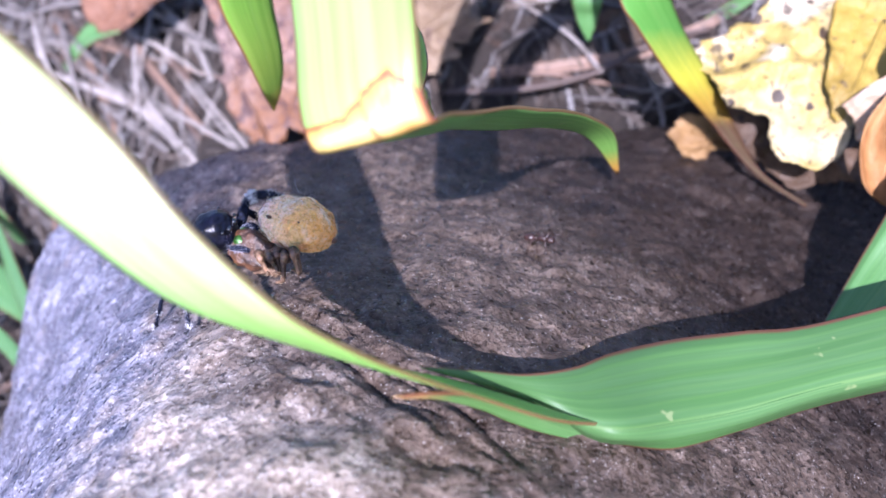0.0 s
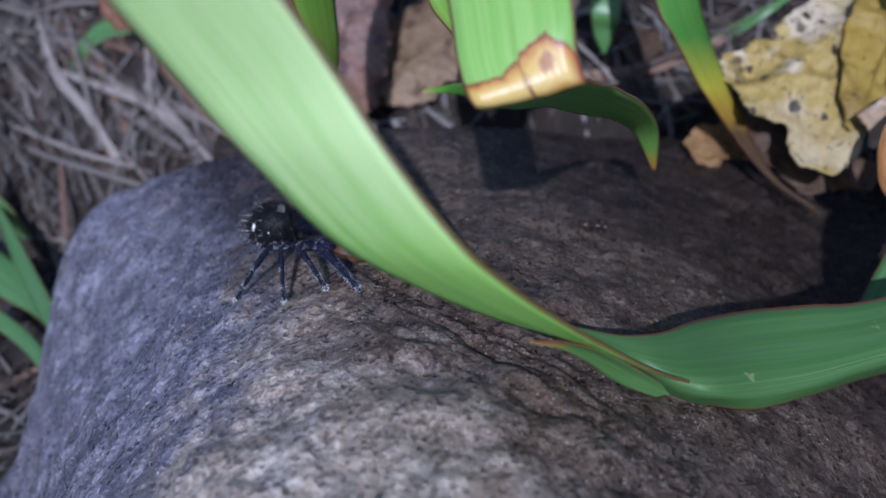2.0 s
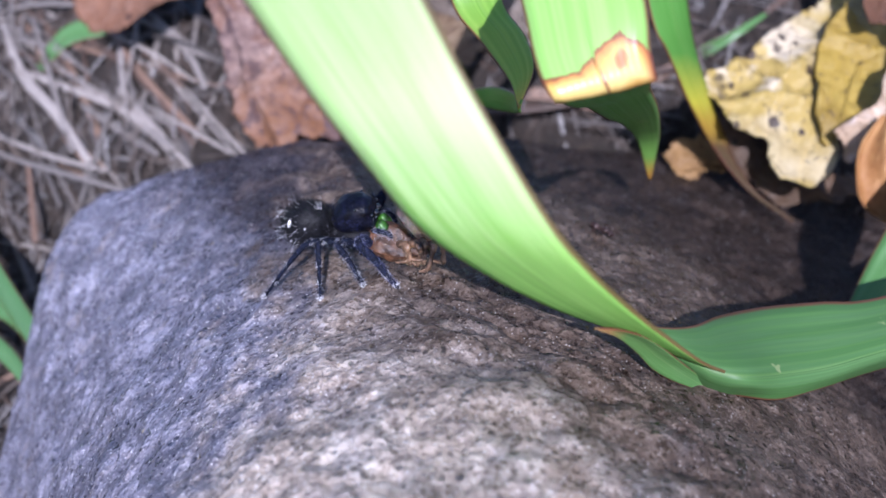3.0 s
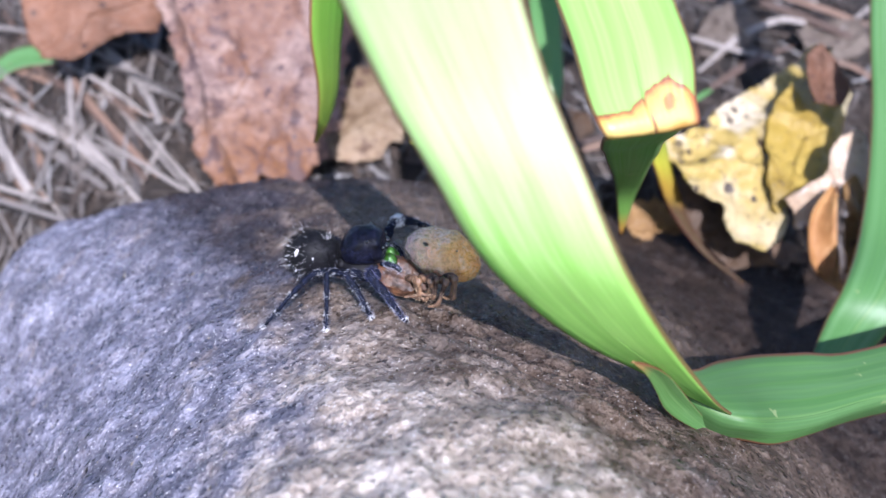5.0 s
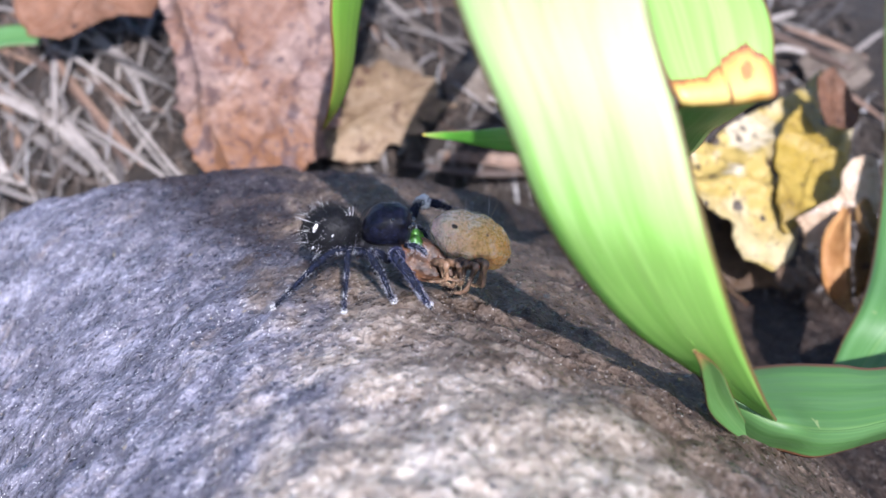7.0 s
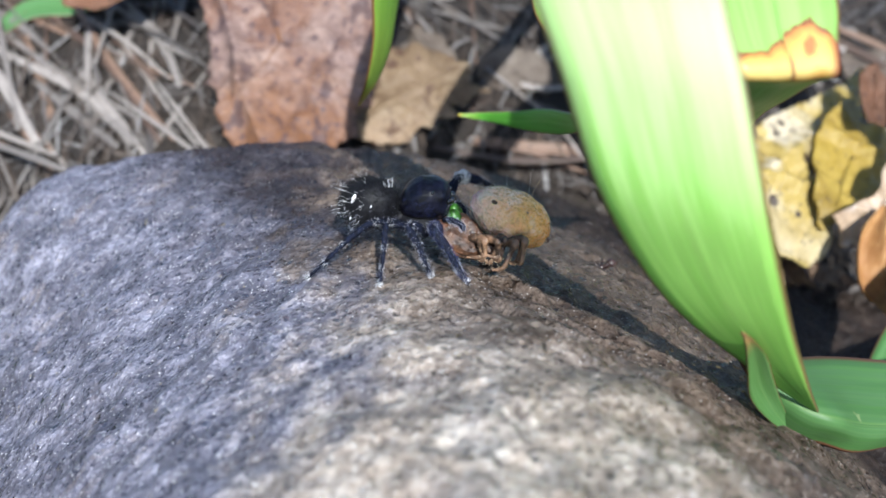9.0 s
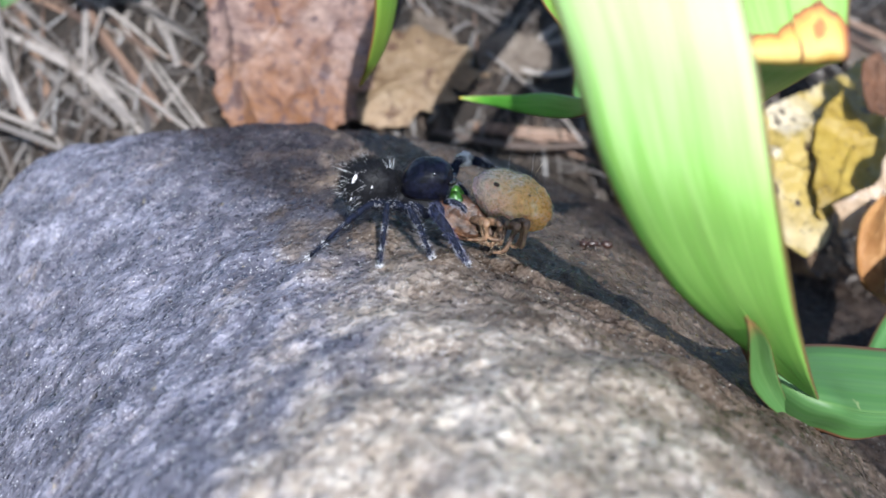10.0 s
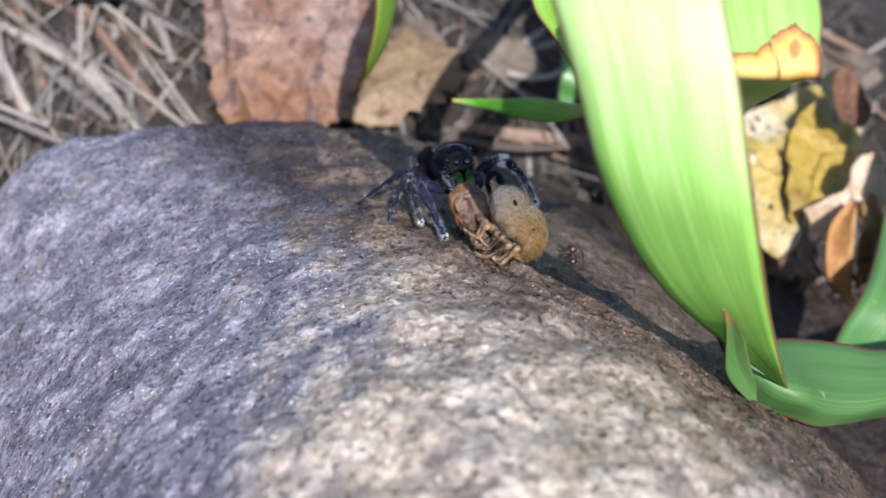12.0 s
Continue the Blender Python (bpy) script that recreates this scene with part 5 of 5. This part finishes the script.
def prey():
    s = empty("caught_spider", pose(*(v * MM for v in PREY_AT)))
    tagged(s, "limp tan and brown spider held as prey", "spider")
    z = PREY_MID.z
    c, r, turn = tuple(PREY_MID), (4.15, 2.75, 2.5), (0, 19, -12)

    def plump(d):
        # fuller behind, with soft creases across and a dent along the top
        crease = 0.045 * math.sin(d.x * 9 + 1.5 * d.z + 3 * noise.noise(d * 1.5)) * (1 - d.x * d.x)
        f = 1 + 0.09 * d.x + 0.07 * (1 - d.x * d.x) + crease + 0.09 * noise.noise(d * 2.6)
        return Vector((d.x, d.y * f, d.z * f - 0.1 * math.exp(-(((d.x + 0.15) / 0.35) ** 2)) * max(0.0, d.z)))

    ab = part("abdomen", blob(c, r, turn, 0.06, 0.35, 5, 3, plump), M_PREY, s, "plump tan abdomen mottled olive")
    m = Euler([radians(a) for a in turn]).to_matrix()
    roots = [(m @ Vector((d.x * r[0], d.y * r[1], d.z * r[2])) * 1.02 + Vector(c), m @ d) for _, d in around((0, 0, 0), (1, 1, 1), 2400, 8)]
    part("hairs", hairs(roots, 0.3, 0.009, 8, m @ Vector((0.7, 0, 0))), M_PREY_HAIR, ab)
    part("bristles", hairs([(q, d + Vector((0, 0, 0.8))) for q, d in roots if d.z > 0.6][:16], 1.9, 0.009, 9, (-0.2, 0, 0.4), 0.3), M_BLACK, ab, "long dark bristles")
    for x, y, zz, a in ((-2.0, -1.75, 1.55, 0.3), (-0.9, -2.35, 0.55, 0.22), (0.6, -2.3, 1.0, 0.16), (1.2, -1.5, 1.95, 0.18)):
        part("dark_spot", blob(m @ Vector((x, y, zz)) + Vector(c), (a, a * 0.5, a * 0.7), turn, 0.25, 0.4, 3, 9), M_PREY_DARK, ab, "dark brown spot")
    part("spinneret", blob(m @ Vector((4.1, 0, -0.5)) + Vector(c), (0.45, 0.32, 0.32), turn, 0.1, 0.5, 2), M_PREY_DARK, ab)
    for k, (x, lean, long) in enumerate(((-1.7, -0.3, 1.5), (-1.2, 0.2, 2.6), (-0.1, -0.1, 1.2), (1.1, 0.15, 3.0), (1.4, 0.5, 2.0))):
        root = Vector((x, 0.2, z + 2.1))
        part("silk_thread", tube((root, root + Vector((lean * 0.5, 0.1, long * 0.55)), root + Vector((lean * 1.6 - 0.25, 0.2, long * 0.8)), root + Vector((lean * 1.4, 0.2, long))), (0.012, 0.009, 0.008, 0.005), 14, 4), M_WHITE if k % 2 else M_PREY_HAIR, s, "fine pale silk thread")
    shell = part("carapace", blob((-5.0, -1.8, z - 1.5), (2.9, 2.0, 1.35), (38, 28, -14), 0.14, 0.5, 5, 4, lambda d: Vector((d.x, d.y * (1 - 0.18 * d.x), d.z - 0.22 * math.exp(-(((d.y) / 0.3) ** 2)) * max(0.0, d.z)))), M_PREY_SHELL, s, "shiny brown head shell")
    part("hairs", hairs(around((-4.6, -1.8, z - 1.4), (2.5, 1.8, 1.4), 70, 15), 0.34, 0.007, 15), M_PREY_HAIR, shell)
    part("sternum", blob((-2.6, -2.2, z - 1.9), (1.6, 1.0, 0.8), (20, 10, -10), 0.2, 0.4, 4, 5), M_PREY_DARK, s)
    rnd = random.Random(9)
    # curled legs: out from the shell's rim, down beside the body and back under it
    for k in range(8):
        a = -4.2 + k * 0.62
        root = Vector((a, -2.5 - 0.2 * (k % 2), z - 1.2 + rnd.uniform(-0.25, 0.25)))
        knee = root + Vector((rnd.uniform(0.7, 1.4), -1.3 - 0.4 * (k % 3), rnd.uniform(0.5, 1.3)))
        shin = knee + Vector((rnd.uniform(-1.3, 0.6), rnd.uniform(-0.4, 0.3), rnd.uniform(-2.6, -1.3)))
        tip = shin + Vector((rnd.uniform(-1.8, -0.4), rnd.uniform(0.1, 0.7), rnd.uniform(-0.5, 0.4)))
        path = (root, root.lerp(knee, 0.55) + Vector((0, -0.1, 0.15)), knee, knee.lerp(shin, 0.3), shin, tip)
        limb = part("leg", tube(path, (0.3, 0.42, 0.44, 0.28, 0.34, 0.38, 0.28, 0.22, 0.25, 0.18, 0.1), 40, 8), M_PREY_LEG, s, "curled tan and brown banded leg")
        run = curve(path, 40)
        part("hairs", hairs(scattered(run, 0.2, range(2, 40), 3, 200 + k), 0.32, 0.007, 60 + k), M_PREY_HAIR, limb)
        part("bristles", hairs(scattered(run, 0.2, range(4, 38, 4), 3, 230 + k), 0.55, 0.013, 70 + k), M_BLACK, limb, "dark spines")
    return s


(spider_thing, spider_legs), prey_thing = spider(), prey()


def ant():
    s = empty("ant", pose(0.0362, 0.0253, rock_z(36.2, 25.3) * MM, 0, 0, -15))
    tagged(s, "small dark reddish brown ant walking on the rock", "ant")
    m = plain_material("ant", (0.03, 0.013, 0.009), 0.4, 3000, 0.6)
    part("head", blob((1.55, 0, 0.75), (0.5, 0.45, 0.38), (0, 20, 0), 0.04, 0.6, 3), m, s)
    part("thorax", blob((0.45, 0, 0.8), (0.65, 0.33, 0.36), (0, 0, 0), 0.06, 0.6, 3), m, s)
    part("waist", blob((-0.35, 0, 0.72), (0.22, 0.18, 0.3), (0, 0, 0), 0.05, 0.6, 2), m, s)
    part("gaster", blob((-1.2, 0, 0.8), (0.75, 0.55, 0.52), (0, -8, 0), 0.03, 0.6, 3), m, s)
    for side in (-1, 1):
        part("antenna", tube(((1.9, side * 0.2, 0.9), (2.3, side * 0.5, 1.3), (2.9, side * 0.7, 0.9)), (0.06, 0.06, 0.05), 8, 5), m, s)
        for k in range(3):
            x = 0.8 - k * 0.4
            part("leg", tube(((x, side * 0.2, 0.7), (x + 0.4 - k * 0.4, side * 0.9, 1.1), (x + 0.6 - k * 0.8, side * 1.5, 0.02)), (0.09, 0.08, 0.05), 10, 5), m, s)
    return s


ant_thing = ant()


# ---- what moves ----
def motions():
    at, tp = Vector(SPIDER_AT), Vector(PREY_AT)
    way = ((0.0, 36.2, 25.3, -15), (2.2, 36.2, 25.3, -15), (3.5, 35.8, 24.8, -80), (5.0, 34.5, 23.6, -138), (8.8, 31.4, 21, -138), (9.4, 29.6, 18.3, -130), (10.0, 29.3, 18.9, -175), (10.6, 28.9, 19.1, -112), (11.2, 27.8, 14.7, -104), (11.6, 27, 11.7, -102), (12.0, 26.8, 11.5, -95))
    walk(ant_thing, [(t, pose(x * MM, y * MM, rock_z(x, y) * MM, 0, 0, a)) for t, x, y, a in way])
    steps = ((10.75, 0.0), (10.82, 0.1), (10.9, 0.45), (11.0, 0.8), (11.1, 0.95), (11.2, 1.0), (12.0, 1.0))
    # early lift added for camera fit; later the spider swings round to its prey
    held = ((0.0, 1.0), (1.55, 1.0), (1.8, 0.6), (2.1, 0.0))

    def swung(k):
        return pose(*((at + Vector((2.9, 4.6, -0.5)) * k) * MM), 0, -21 * k, -66 * k)

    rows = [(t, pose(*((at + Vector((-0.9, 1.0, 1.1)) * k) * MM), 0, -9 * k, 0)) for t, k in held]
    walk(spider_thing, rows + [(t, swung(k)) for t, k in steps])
    # each leg turns at its hip to set its foot down again
    for (leg, hip, end), (_, _, foot, after, _) in zip(spider_legs, LEGS):
        away = end - hip
        if foot:
            goal = swung(1.0).inverted() @ (Vector((after[0], after[1], rock_z(*after) + 0.1)) * MM) / MM - hip
        else:
            goal = Matrix.Rotation(radians(20), 3, "Z") @ away + Vector((0, 0, -2.2))
        turn = away.rotation_difference(goal)
        still = Matrix.Translation(hip * MM)
        rows = [(0.0, still), (10.75, still)]
        rows += [(t, still @ Matrix.Rotation(turn.angle * k, 4, turn.axis)) for t, k in ((10.85, 0.3), (10.95, 0.65), (11.1, 1.0), (12.0, 1.0))]
        walk(leg, rows)
    mid = tp + PREY_MID
    way_in = Vector((0.0, 0.89, -0.456))
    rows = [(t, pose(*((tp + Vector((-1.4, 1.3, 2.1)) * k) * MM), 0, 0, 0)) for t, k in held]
    rows += [(t, Matrix.Translation((mid + (Vector((19.4, 6.1, 26.6)) - mid) * k) * MM) @ Matrix.Rotation(radians(35) * k, 4, way_in) @ Matrix.Translation(-PREY_MID * MM)) for t, k in steps]
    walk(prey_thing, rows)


motions()
